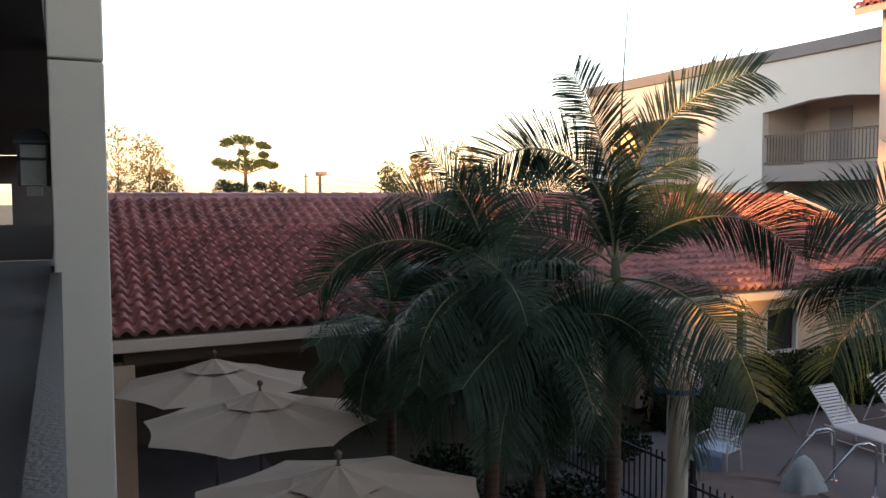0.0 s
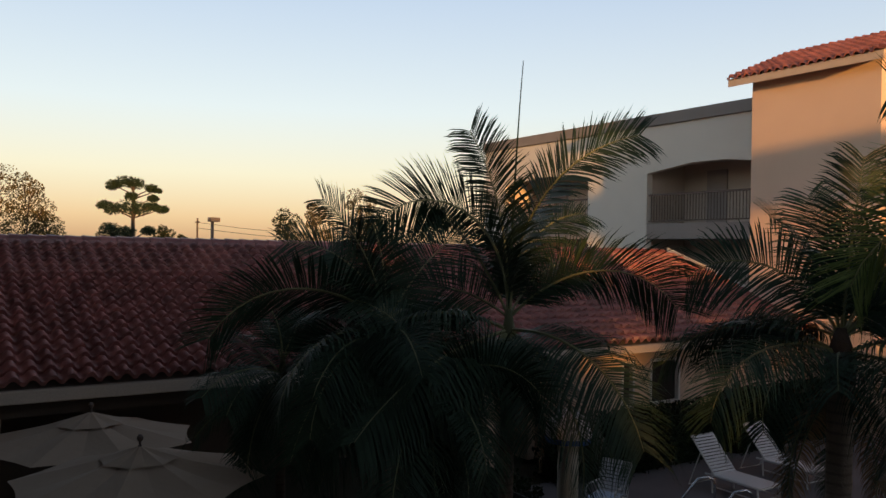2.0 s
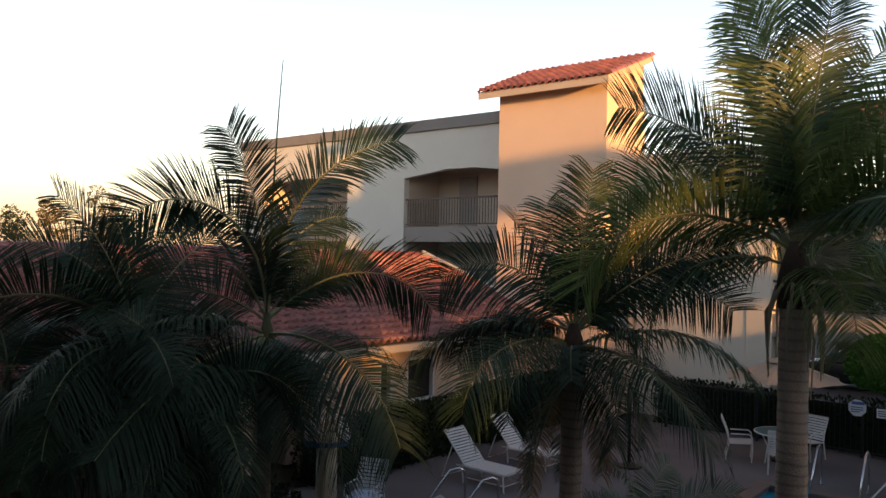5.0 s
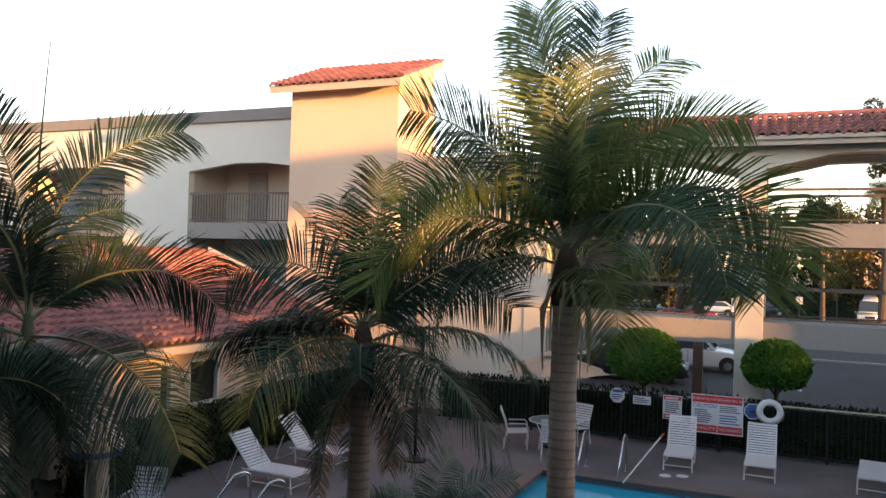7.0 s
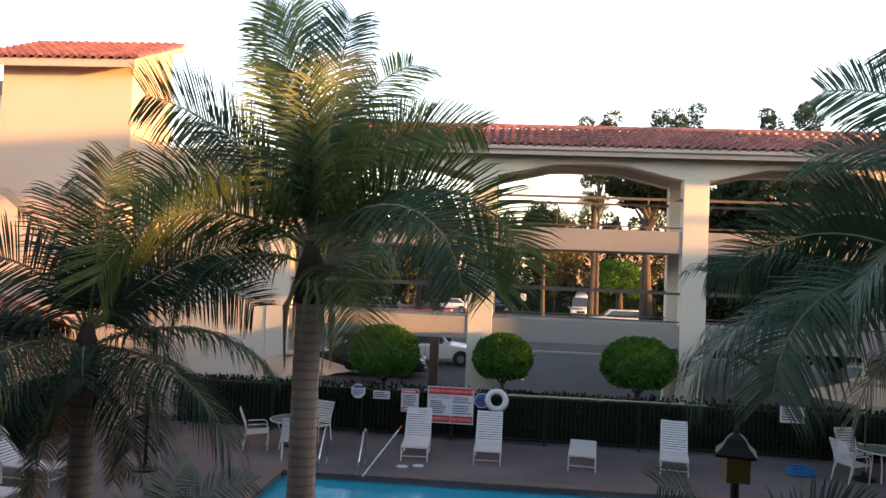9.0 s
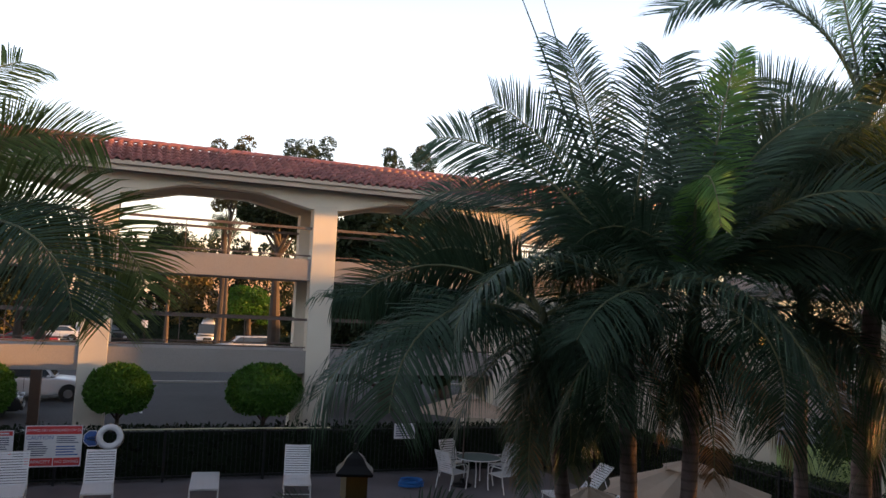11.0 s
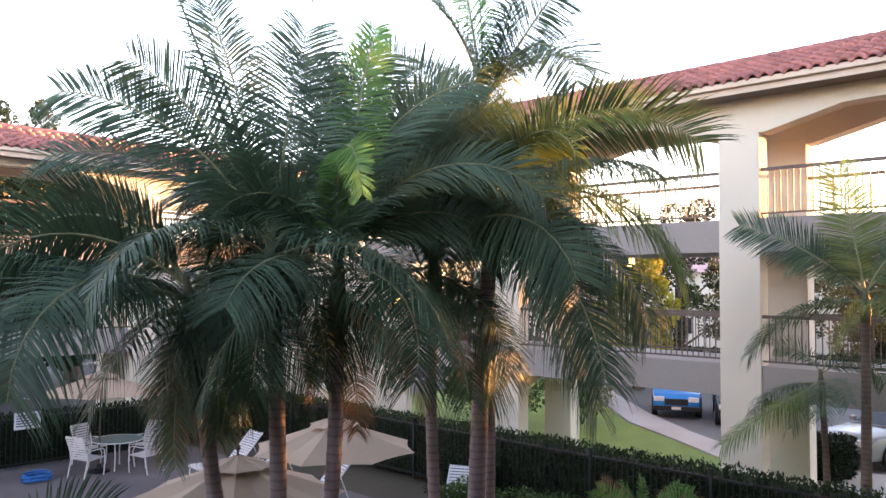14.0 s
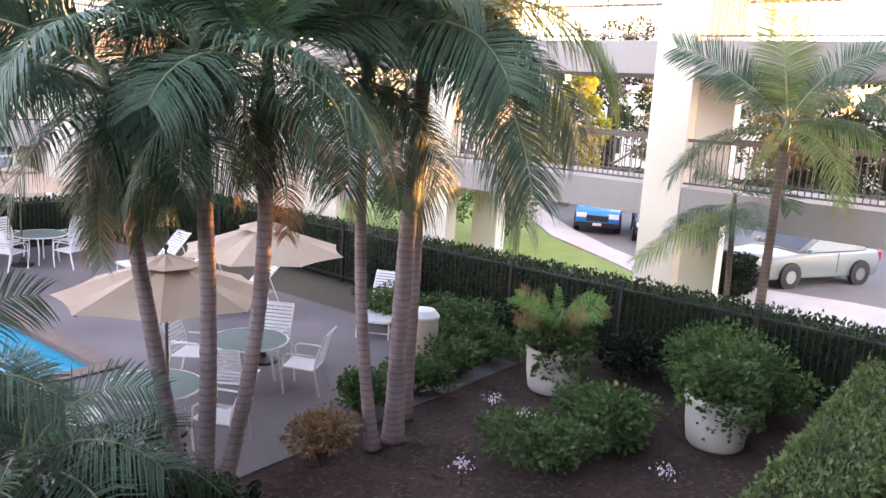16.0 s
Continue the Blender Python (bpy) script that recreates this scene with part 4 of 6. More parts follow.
for k in range(22):
    a, r = k * 0.61, rngq.uniform(0.16, 0.26)
    z = 4.35 + rngq.uniform(-0.1, 0.15)
    p = Vector((math.cos(a) * 0.16, math.sin(a) * 0.16, z))
    q = Vector((math.cos(a) * r * 1.3, math.sin(a) * r * 1.3, z - rngq.uniform(0.35, 0.95)))
    part("dry_strip", tube(bmesh.new(), [p, p.lerp(q, 0.4) + Vector((math.cos(a) * 0.07, math.sin(a) * 0.07, 0.02)), q], [0.018, 0.014, 0.005], 4), STRAW, queen)

# ---- hedges, shrubs, topiary ----
def hedge_box(name, lo, hi, label, count, size=0.09, material=None, parent=None):
    """A clipped hedge: a dark core and a skin of leaves."""
    rng = random.Random(int(abs(lo[0]) * 10 + abs(lo[1]) * 100))
    lo, hi = Vector(lo), Vector(hi)
    h = thing(name, (lo.x, lo.y, 0), label, "hedge")
    off = Vector((lo.x, lo.y, 0))
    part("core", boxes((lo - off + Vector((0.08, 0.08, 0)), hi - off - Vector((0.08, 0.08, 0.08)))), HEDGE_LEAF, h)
    dims = hi - lo
    areas = [dims.x * dims.y, dims.x * dims.z, dims.x * dims.z, dims.y * dims.z, dims.y * dims.z]
    def where(r):
        k = r.choices(range(5), areas)[0]
        u, v, d = r.random(), r.random(), r.gauss(0, 0.035)
        if k == 0:
            return (dims.x * u, dims.y * v, dims.z + d + 0.04 * math.sin(u * 17) * math.sin(v * 5)), (0, 0, 1)
        if k < 3:
            s = 1 if k == 1 else -1
            return (dims.x * u, (dims.y if s > 0 else 0) + d * 1.3, dims.z * v), (0, s, 0.3)
        s = 1 if k == 3 else -1
        return ((dims.x if s > 0 else 0) + d * 1.3, dims.y * u, dims.z * v), (s, 0, 0.3)
    vs, fs = leaf_clumps(rng, count, where, size)
    tagged(leaf_part("leaves", vs, fs, material or HEDGE_LEAF, h), kind="stuff")
    return h


def shrub(name, place, rx, rz, label, count, size, material, category="shrub", group="", lift=0.0, stem=None):
    """A bush: short stems and a ragged crown of leaves in several lumps."""
    rng = random.Random(int(place[0] * 31 + place[1] * 57) + count)
    s = thing(name, place, label, category, group)
    for k in range(5):
        a = k * 1.3 + rng.random()
        part("stem", tube(bmesh.new(), [(0, 0, 0), (math.cos(a) * rx * 0.25, math.sin(a) * rx * 0.25, lift + rz * 0.6), (math.cos(a) * rx * 0.5, math.sin(a) * rx * 0.5, lift + rz * 1.2)], [0.025, 0.018, 0.008], 6), BARK, s)
    lumps = [(Vector((rng.uniform(-0.5, 0.5) * rx, rng.uniform(-0.5, 0.5) * rx, lift + rz * rng.uniform(0.7, 1.3))), rng.uniform(0.45, 0.75)) for _ in range(8)]
    def where(r):
        c, f = r.choice(lumps)
        d = Vector((r.gauss(0, 1), r.gauss(0, 1), r.gauss(0, 1))).normalized()
        q = c + Vector((d.x * rx, d.y * rx, d.z * rz)) * f * r.uniform(0.55, 1.05)
        q.z = max(q.z, 0.03)
        return q, d
    vs, fs = leaf_clumps(rng, count, where, size, 0.55)
    tagged(leaf_part("leaves", vs, fs, material, s), kind="stuff")
    return s


def topiary(place, r, rz, z):
    rng = random.Random(int(place[0] * 77) + 5)
    t = thing("topiary_tree", place, "round clipped bright green topiary behind the fence", "topiary", "clipped topiary trees")
    bm = bmesh.new()
    tube(bm, [(0, 0, 0), (0.03, 0.02, 0.6), (0, 0, z - rz * 0.5)], [0.07, 0.06, 0.05], 10)
    for k in range(4):
        a = k * 1.6
        tube(bm, [(0, 0, z - rz * 1.1), (math.cos(a) * r * 0.4, math.sin(a) * r * 0.4, z - rz * 0.5)], [0.03, 0.015], 6)
    part("trunk", bm, BARK, t)
    bm = bmesh.new()
    bmesh.ops.create_icosphere(bm, subdivisions=3, radius=1.0)
    for v in bm.verts:
        n = 1 + 0.05 * noise.noise(v.co * 2.5 + Vector(place))
        v.co = Vector((v.co.x * r * 0.9 * n, v.co.y * r * 0.9 * n, z + max(v.co.z, -0.72) * rz * 0.9 * n))
    part("core", bm, BALL_LEAF, t)
    def where(q):
        d = Vector((q.gauss(0, 1), q.gauss(0, 1), q.gauss(0, 1))).normalized()
        f = q.gauss(0.97, 0.03) * (1 + 0.05 * noise.noise(d * 2.5 + Vector(place)))
        return (d.x * r * f, d.y * r * f, z + max(d.z, -0.75) * rz * f), d
    vs, fs = leaf_clumps(rng, 6500, where, 0.085, 0.6)
    tagged(leaf_part("leaves", vs, fs, BALL_LEAF, t), kind="stuff")


def iron_fence(a, b, height, label, step=0.12):
    """A black iron fence from a to b: posts, two rails and bars."""
    a, b = Vector(a), Vector(b)
    L = (b - a).length
    f = thing("iron_fence", a, label, "fence", turn=math.degrees(math.atan2(b.y - a.y, b.x - a.x)))
    for z in (0.12, height - 0.12):
        part("rail", boxes(((0, -0.018, z), (L, 0.018, z + 0.035))), BLACK, f)
    post, bar = bpy.data.meshes.new("post"), bpy.data.meshes.new("bar")
    for me, s, h in ((post, 0.03, height + 0.06), (bar, 0.009, height - 0.06)):
        bm = boxes(((-s, -s, 0), (s, s, h)))
        bm.to_mesh(me)
        bm.free()
        me.materials.append(BLACK)
    n = max(1, round(L / 2.4))
    for k in range(n + 1):
        piece("post", post, f, Matrix.Translation((L * k / n, 0, 0)))
    m = min(int(L / step), 300)
    for k in range(1, m):
        piece("bar", bar, f, Matrix.Translation((L * k / m, 0, 0.06)))
    return f


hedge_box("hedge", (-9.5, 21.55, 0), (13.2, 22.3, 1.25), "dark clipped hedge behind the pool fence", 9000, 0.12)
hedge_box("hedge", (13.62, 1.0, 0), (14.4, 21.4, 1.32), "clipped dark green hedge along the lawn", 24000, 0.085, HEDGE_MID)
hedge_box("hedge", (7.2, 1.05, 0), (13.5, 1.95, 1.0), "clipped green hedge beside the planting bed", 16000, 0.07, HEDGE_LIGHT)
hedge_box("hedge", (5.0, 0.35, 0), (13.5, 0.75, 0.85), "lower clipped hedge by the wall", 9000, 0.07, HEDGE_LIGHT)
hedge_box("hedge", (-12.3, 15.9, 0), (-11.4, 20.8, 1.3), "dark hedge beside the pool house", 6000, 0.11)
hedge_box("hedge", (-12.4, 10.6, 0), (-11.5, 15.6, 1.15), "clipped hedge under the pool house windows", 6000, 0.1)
iron_fence((-9.0, 21.2, 0), (13.3, 21.2, 0), 1.35, "black iron fence along the pool deck")
iron_fence((13.42, 1.2, 0), (13.42, 21.1, 0), 1.4, "black iron fence in front of the hedge")
iron_fence((-12.0, 7.7, 0), (-8.0, 7.7, 0), 1.0, "low black iron fence beside the spa")
iron_fence((-8.0, 7.3, 0), (3.0, 7.3, 0), 1.0, "low black iron fence along the palm bed")
for tx, tr, trz in ((-3.6, 1.0, 0.82), (-0.27, 0.85, 0.72), (3.43, 1.05, 0.8)):
    topiary((tx, 21.95, 0), tr * 0.97, trz * 0.95, 2.2)
shrub("shrub", (9.7, 4.55, 0), 0.85, 0.38, "leafy green shrub in the mulch bed", 4200, 0.085, BUSH_LEAF)
shrub("shrub", (8.4, 4.75, 0), 0.85, 0.36, "low green shrub in the mulch bed", 3000, 0.08, BUSH_LEAF)
for sx, sy, sr in ((20.4, 16.4, 1.2), (21.0, 18.2, 1.3), (22.6, 14.9, 1.1)):
    shrub("shrub", (sx, sy, 0), sr, 1.15, "tall dark shrub behind the wing columns", 3600, 0.12, BUSH_LEAF, group="shrubs behind the wing")
hedge_box("hedge", (20.0, 6.1, 0), (21.4, 6.9, 0.95), "clipped hedge block beside the footpath", 5000, 0.085)
shrub("rust_shrub", (6.4, 6.75, 0), 0.5, 0.42, "rust-red dry shrub beside the palms", 1300, 0.08, FROND_DRY)
for sx, sy, sr in ((8.1, 7.6, 0.5), (9.1, 7.5, 0.6), (10.2, 7.5, 0.65), (11.2, 7.6, 0.6), (10.9, 8.1, 0.5)):
    shrub("shrub", (sx, sy, 0), sr, 0.38, "dark green shrub beside the deck", 1900, 0.085, BUSH_LEAF, group="shrubs beside the deck")
for sx, sy, sr in ((11.9, 8.9, 0.8), (12.3, 7.4, 0.8), (11.6, 10.2, 0.7), (12.5, 5.4, 0.7), (12.6, 11.6, 0.7), (12.6, 4.2, 0.8), (12.2, 3.0, 0.9)):
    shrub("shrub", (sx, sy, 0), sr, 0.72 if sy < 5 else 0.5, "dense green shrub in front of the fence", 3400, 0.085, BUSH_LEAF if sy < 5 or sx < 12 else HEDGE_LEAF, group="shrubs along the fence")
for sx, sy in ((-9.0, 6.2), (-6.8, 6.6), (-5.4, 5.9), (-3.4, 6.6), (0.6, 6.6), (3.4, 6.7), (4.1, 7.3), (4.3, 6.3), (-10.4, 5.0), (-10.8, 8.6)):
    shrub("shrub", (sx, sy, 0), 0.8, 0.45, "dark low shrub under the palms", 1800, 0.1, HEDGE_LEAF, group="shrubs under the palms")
for fx, fy, fz in ((7.2, 5.15, 0.3), (9.25, 3.4, 0.12), (8.65, 5.2, 0.5), (9.6, 6.35, 0.12)):
    fl = thing("flower", (fx, fy, 0), "white and pale pink bloom on a thin stem", "flower", "blooms in the bed")
    part("stem", tube(bmesh.new(), [(0, 0, 0), (0.02, 0, fz * 0.6), (0, 0.02, fz)], 0.006, 5), HEDGE_LEAF, fl)
    rngf = random.Random(int(fx * 10))
    vs, fs = leaf_clumps(rngf, 60, lambda r: ((r.gauss(0, 0.07), r.gauss(0, 0.07), fz + r.gauss(0, 0.04)), (0, 0, 1)), 0.035, 0.8)
    tagged(leaf_part("petals", vs, fs, mat("petal", (0.8, 0.62, 0.68), 0.6, (0.8, 0.75, 0.75), 8, 40), fl), kind="stuff")


# wood chips on the bed
rngc = random.Random(8)
vs, fs = [], []
for k in range(9000):
    x, y = rngc.uniform(2.1, 13.3), rngc.uniform(2.0, 7.1)
    a, L, W, z = rngc.uniform(0, 6.28), rngc.uniform(0.02, 0.06), rngc.uniform(0.008, 0.022), -0.016 + rngc.uniform(0, 0.02)
    ca, sa, t = math.cos(a), math.sin(a), rngc.uniform(-0.012, 0.012)
    i = len(vs)
    vs += [(x - ca * L + sa * W, y - sa * L - ca * W, z), (x + ca * L + sa * W, y + sa * L - ca * W, z + t), (x + ca * L - sa * W, y + sa * L + ca * W, z + t), (x - ca * L - sa * W, y - sa * L + ca * W, z)]
    fs.append((i, i + 1, i + 2, i + 3))
tagged(leaf_part("wood_chips", vs, fs, mat("bark_chips", (0.085, 0.052, 0.038), 0.95, (0.03, 0.02, 0.015), 2, 30, 0.8, 0, island=0.6)), "loose dark bark chips on the bed", "wood chips", kind="stuff")
cover = thing("plastic_cover", (-8.35, 10.35, 0), "crumpled pale plastic cover over a spa fitting", "cover")
bm = lathe(bmesh.new(), [(0.34, 0.0), (0.33, 0.1), (0.27, 0.25), (0.2, 0.42), (0.11, 0.56), (0.03, 0.62)], 28)
for v in bm.verts:
    q = 1 + 0.35 * noise.noise(Vector((v.co.x * 6, v.co.y * 6, v.co.z * 3)))
    v.co.x, v.co.y = v.co.x * q, v.co.y * q
part("sheet", bm, mat("pale_plastic", (0.42, 0.44, 0.44), 0.35, (0.32, 0.34, 0.34), 5, 40, 0.6, 0.1), cover, smooth=True)

post = thing("round_post", (-7.55, 7.0, 0), "thick cream round post under a white and blue dome", "post")
part("shaft", lathe(bmesh.new(), [(0.15, 0.0), (0.14, 0.1), (0.135, 2.1), (0.15, 2.16), (0.15, 2.2)], 24), STUCCO, post, smooth=True)
part("dome", lathe(bmesh.new(), [(0.30, 2.28), (0.29, 2.38), (0.24, 2.5), (0.15, 2.59), (0.03, 2.63)], 24), WHITE_PLASTIC, post, "white plastic dome", smooth=True)
part("band", lathe(bmesh.new(), [(0.2, 2.201), (0.3, 2.21), (0.305, 2.275), (0.2, 2.279)], 24), mat("blue_band", (0.04, 0.13, 0.42), 0.5, None, 6, 60, 0.3, 0), post, "blue band")

# ---- planters ----
POT = mat("weathered_concrete_pot", (0.55, 0.50, 0.45), 0.85, (0.40, 0.36, 0.32), 1.6, 40, 0.7, 0.3)
for px, py, fern in ((10.93, 6.1, True), (10.8, 3.32, False)):
    pot = thing("planter", (px, py, 0), "round pale concrete planter with spilling plants", "planter", "concrete planters")
    bm = lathe(bmesh.new(), [(0.36, 0.0), (0.40, 0.05), (0.44, 0.33), (0.455, 0.64), (0.48, 0.66), (0.48, 0.74), (0.42, 0.74), (0.40, 0.62)], 32)
    part("pot", bm, POT, pot, smooth=True)
    part("soil", lathe(bmesh.new(), [(0.40, 0.56), (0.40, 0.63)], 20), MULCH, pot)
    rngp = random.Random(int(px * 100))
    def spill(r):
        a, q = r.uniform(0, 6.28), r.random()
        rr = 0.15 + 0.5 * q
        return (math.cos(a) * rr, math.sin(a) * rr, 1.06 - 0.62 * q ** 2 * (1 if math.sin(a * 2) > -0.2 else 0.35) + r.gauss(0, 0.1)), (math.cos(a), math.sin(a), 0.6)
    vs, fs = leaf_clumps(rngp, 2600, spill, 0.1, 0.6)
    tagged(leaf_part("leaves", vs, fs, BUSH_LEAF, pot), kind="stuff")
    if fern:
        for k in range(14):
            piece("fern_leaf", with_material(frond_kind("brush" if k % 2 else "up", k % 3), FROND_YOUNG if k % 3 else FROND_DRY), pot, Matrix.Translation((0, 0, 0.8)) @ pose(0, 0, 0, 0, 20 if k % 2 else 0, k * 26 + 5) @ Matrix.Diagonal((0.44, 0.2, 0.44, 1)))


# ---- umbrellas ----
def umbrella(place, turn, label, top=2.5, r=1.38, rim=1.95):
    u = thing("patio_umbrella", place, label, "umbrella", "beige patio umbrellas", turn)
    part("base", lathe(bmesh.new(), [(0.26, 0), (0.26, 0.05), (0.08, 0.09), (0.05, 0.2)], 20), BLACK, u)
    part("pole", tube(bmesh.new(), [(0, 0, 0.05), (0, 0, top - 0.02)], 0.022, 10), RAIL_BROWN, u)
    def canopy(rr, z0, z1, scallop, sag):
        bm = bmesh.new()
        n, rings = 8, 7
        grid = []
        for i in range(rings + 1):
            f = i / rings
            row = []
            for k in range(n * 6):
                a = 2 * math.pi * k / (n * 6)
                w = abs(((k % 6) / 6) - 0.5) * 2          # 1 at a rib, 0 midway
                flat = math.cos(math.pi / n) / math.cos(((k % 6) / 6 - 0.5) * 2 * math.pi / n)
                q = rr * f * flat * (1 - scallop * f * (1 - w ** 2))
                z = z1 + (z0 - z1) * (f ** 0.92) - sag * math.sin(math.pi * f) * (1 - w) - 0.0
                row.append(bm.verts.new((q * math.cos(a), q * math.sin(a), z)))
            grid.append(row)
        m = n * 6
        for i in range(rings):
            for k in range(m):
                bm.faces.new((grid[i][k], grid[i][(k + 1) % m], grid[i + 1][(k + 1) % m], grid[i + 1][k]))
        bmesh.ops.remove_doubles(bm, verts=bm.verts, dist=0.001)
        return bm
    c = part("canopy", canopy(r, rim, top - 0.06, 0.045, 0.04), CANVAS, u, "beige canvas canopy")
    part("vent", canopy(0.45, top - 0.165, top - 0.02, 0.07, 0.015), CANVAS, c)
    part("finial", lathe(bmesh.new(), [(0.012, top - 0.02), (0.015, top + 0.02), (0.034, top + 0.045), (0.034, top + 0.075), (0.014, top + 0.1)], 12), RAIL_BROWN, u, "dark wooden finial")
    me = bpy.data.meshes.new("rib")
    bm = tube(bmesh.new(), [(0.03, 0, top - 0.1), (r * 0.97, 0, rim - 0.02)], 0.01, 6)
    bm.to_mesh(me)
    bm.free()
    me.materials.append(RAIL_BROWN)
    for k in range(8):
        piece("rib", me, u, pose(0, 0, 0, 0, 0, 45 * k))
    return u


for ux, uy, ut, ul in ((-11.3, 1.9, 8, "beige canvas patio umbrella on the dim patio"), (-9.15, 2.05, 20, "beige canvas patio umbrella with dark finial"), (-6.25, 2.05, 4, "open beige patio umbrella near the wall"),
                       (5.56, 8.85, 10, "open beige umbrella over a glass table"), (8.3, 10.3, 30, "open beige umbrella beside the hedge"), (8.4, 19.6, 12, "open beige umbrella over a pool table set"), (-5.4, 19.5, 0, "open beige umbrella over a round table")):
    umbrella((ux, uy, 0), ut, ul, *((2.43, 1.38, 2.04) if ux < -6 else ()))


# ---- sun loungers ----
def make_lounger():
    """Foot towards -y, head towards +y, back raised."""
    g = thing("sun_lounger", (0, 0, 0), "white strap sun lounger with raised back", "sun lounger", "white sun loungers")
    W, L, H, hinge = 0.31, 1.25, 0.34, 0.0
    part("frame", tube(bmesh.new(), [(-W, 1.25, H), (-W, 0.03, H), (-W + 0.05, 0, H), (W - 0.05, 0, H), (W, 0.03, H), (W, 1.25, H)], 0.02, 8), WHITE_METAL, g)
    for lx in (-W, W):
        for ly in (0.06, 1.1):
            part("leg", tube(bmesh.new(), [(lx, ly, H), (lx * 1.02, ly - 0.03, 0.0)], 0.018, 8), WHITE_METAL, g)
        part("stretcher", tube(bmesh.new(), [(lx * 1.01, 0.05, 0.13), (lx * 1.01, 1.08, 0.13)], 0.012, 6), WHITE_METAL, g)
    part("foot_bar", tube(bmesh.new(), [(-W, 0.04, 0.12), (W, 0.04, 0.12)], 0.012, 6), WHITE_METAL, g)
    b0, b1 = Vector((0, 1.04, H + 0.02)), Vector((0, 1.62, H + 0.66))
    part("backrest_frame", tube(bmesh.new(), [b0 + Vector((-W, 0, 0)), b1 + Vector((-W, 0, 0)), b1 + Vector((W, 0, 0)), b0 + Vector((W, 0, 0))], 0.018, 8), WHITE_METAL, g)
    part("prop", tube(bmesh.new(), [(-W, 1.38, H + 0.38), (-W, 1.66, 0.02), (W, 1.66, 0.02), (W, 1.38, H + 0.38)], 0.012, 6), WHITE_METAL, g)
    me = bpy.data.meshes.new("strap")
    bm = boxes(((-W, -0.024, -0.004), (W, 0.024, 0.004)))
    bm.to_mesh(me)
    bm.free()
    me.materials.append(WHITE_PLASTIC)
    for k in range(17):
        piece("strap", me, g, pose(0, 0.04 + k * 0.06, H + 0.022))
    up = (b1 - b0)
    ang = math.degrees(math.atan2(up.z, up.y))
    for k in range(13):
        p = b0 + up * ((k + 0.5) / 13)
        piece("strap", me, g, pose(p.x, p.y - 0.02, p.z, ang, 0, 0))
    return g


lounger = make_lounger()
lounger.matrix_world = pose(-2.25, 18.65, 0, 0, 0, 3)
for lx, ly, lt, ll in ((-0.52, 18.7, 0, ""), (3.85, 18.85, -10, ""), (-8.75, 13.2, 88, "white strap sun lounger in palm shade"), (-8.95, 15.1, 86, "white strap sun lounger beside the hedge"),
                       (9.5, 17.0, -95, "white sun lounger facing the pool"), (9.5, 15.7, -100, "white sun lounger facing the pool"), (9.1, 13.3, -105, "white sun lounger near the fence"), (10.6, 9.9, -60, "")):
    c = copy_thing(lounger, pose(lx, ly, 0, 0, 0, lt))
    if ll:
        tagged(c, ll)
flat = thing("sun_lounger", (1.7, 18.7, 0), "white sun lounger with its back folded flat", "sun lounger", "white sun loungers", -6)
part("frame", tube(bmesh.new(), [(-0.31, 1.85, 0.34), (-0.31, 0.03, 0.34), (0.31, 0.03, 0.34), (0.31, 1.85, 0.34)], 0.02, 8), WHITE_METAL, flat)
for lx, ly in ((-0.31, 0.06), (0.31, 0.06), (-0.31, 1.5), (0.31, 1.5)):
    part("leg", tube(bmesh.new(), [(lx, ly, 0.34), (lx * 1.02, ly - 0.03, 0)], 0.018, 8), WHITE_METAL, flat)
part("foot_bar", tube(bmesh.new(), [(-0.31, 0.04, 0.12), (0.31, 0.04, 0.12)], 0.012, 6), WHITE_METAL, flat)
for k in range(30):
    piece("strap", bpy.data.meshes["strap"], flat, pose(0, 0.04 + k * 0.061, 0.362))


# ---- tables and chairs ----
def make_chair():
    """Seat at 0.43 m, facing -y."""
    c = thing("patio_chair", (0, 0, 0), "white metal sling patio chair with arms", "chair", "white patio chairs")
    for s in (-0.27, 0.27):
        part("side_frame", tube(bmesh.new(), [(s, -0.24, 0), (s, -0.27, 0.3), (s, -0.25, 0.6), (s, -0.18, 0.65), (s, 0.22, 0.64)], 0.016, 8), WHITE_METAL, c)
        part("back_leg", tube(bmesh.new(), [(s, 0.34, 0), (s, 0.25, 0.42), (s, 0.28, 0.62), (s, 0.42, 0.98)], 0.016, 8), WHITE_METAL, c)
        part("seat_rail", tube(bmesh.new(), [(s, -0.26, 0.44), (s, 0.25, 0.41)], 0.014, 6), WHITE_METAL, c)
    part("top_rail", tube(bmesh.new(), [(-0.27, 0.42, 0.98), (0.27, 0.42, 0.98)], 0.016, 8), WHITE_METAL, c)
    part("seat", prism(bmesh.new(), [(-0.26, 0.445), (0.0, 0.42), (0.25, 0.42), (0.25, 0.412), (0.0, 0.412), (-0.26, 0.437)], -0.255, 0.255, "x"), WHITE_PLASTIC, c, "white strap seat")
    me = bpy.data.meshes.new("back_strap")
    bm = boxes(((-0.26, -0.003, -0.024), (0.26, 0.003, 0.024)))
    bm.to_mesh(me)
    bm.free()
    me.materials.append(WHITE_PLASTIC)
    for k in range(9):
        f = k / 8
        piece("strap", me, c, pose(0, 0.255 + 0.15 * f, 0.47 + 0.48 * f, -16, 0, 0))
    return c


GLASS_TOP = mat("frosted_glass_top", (0.16, 0.22, 0.215), 0.6, (0.13, 0.18, 0.175), 2, 50, 0.4, 0.02, spec=0.15)


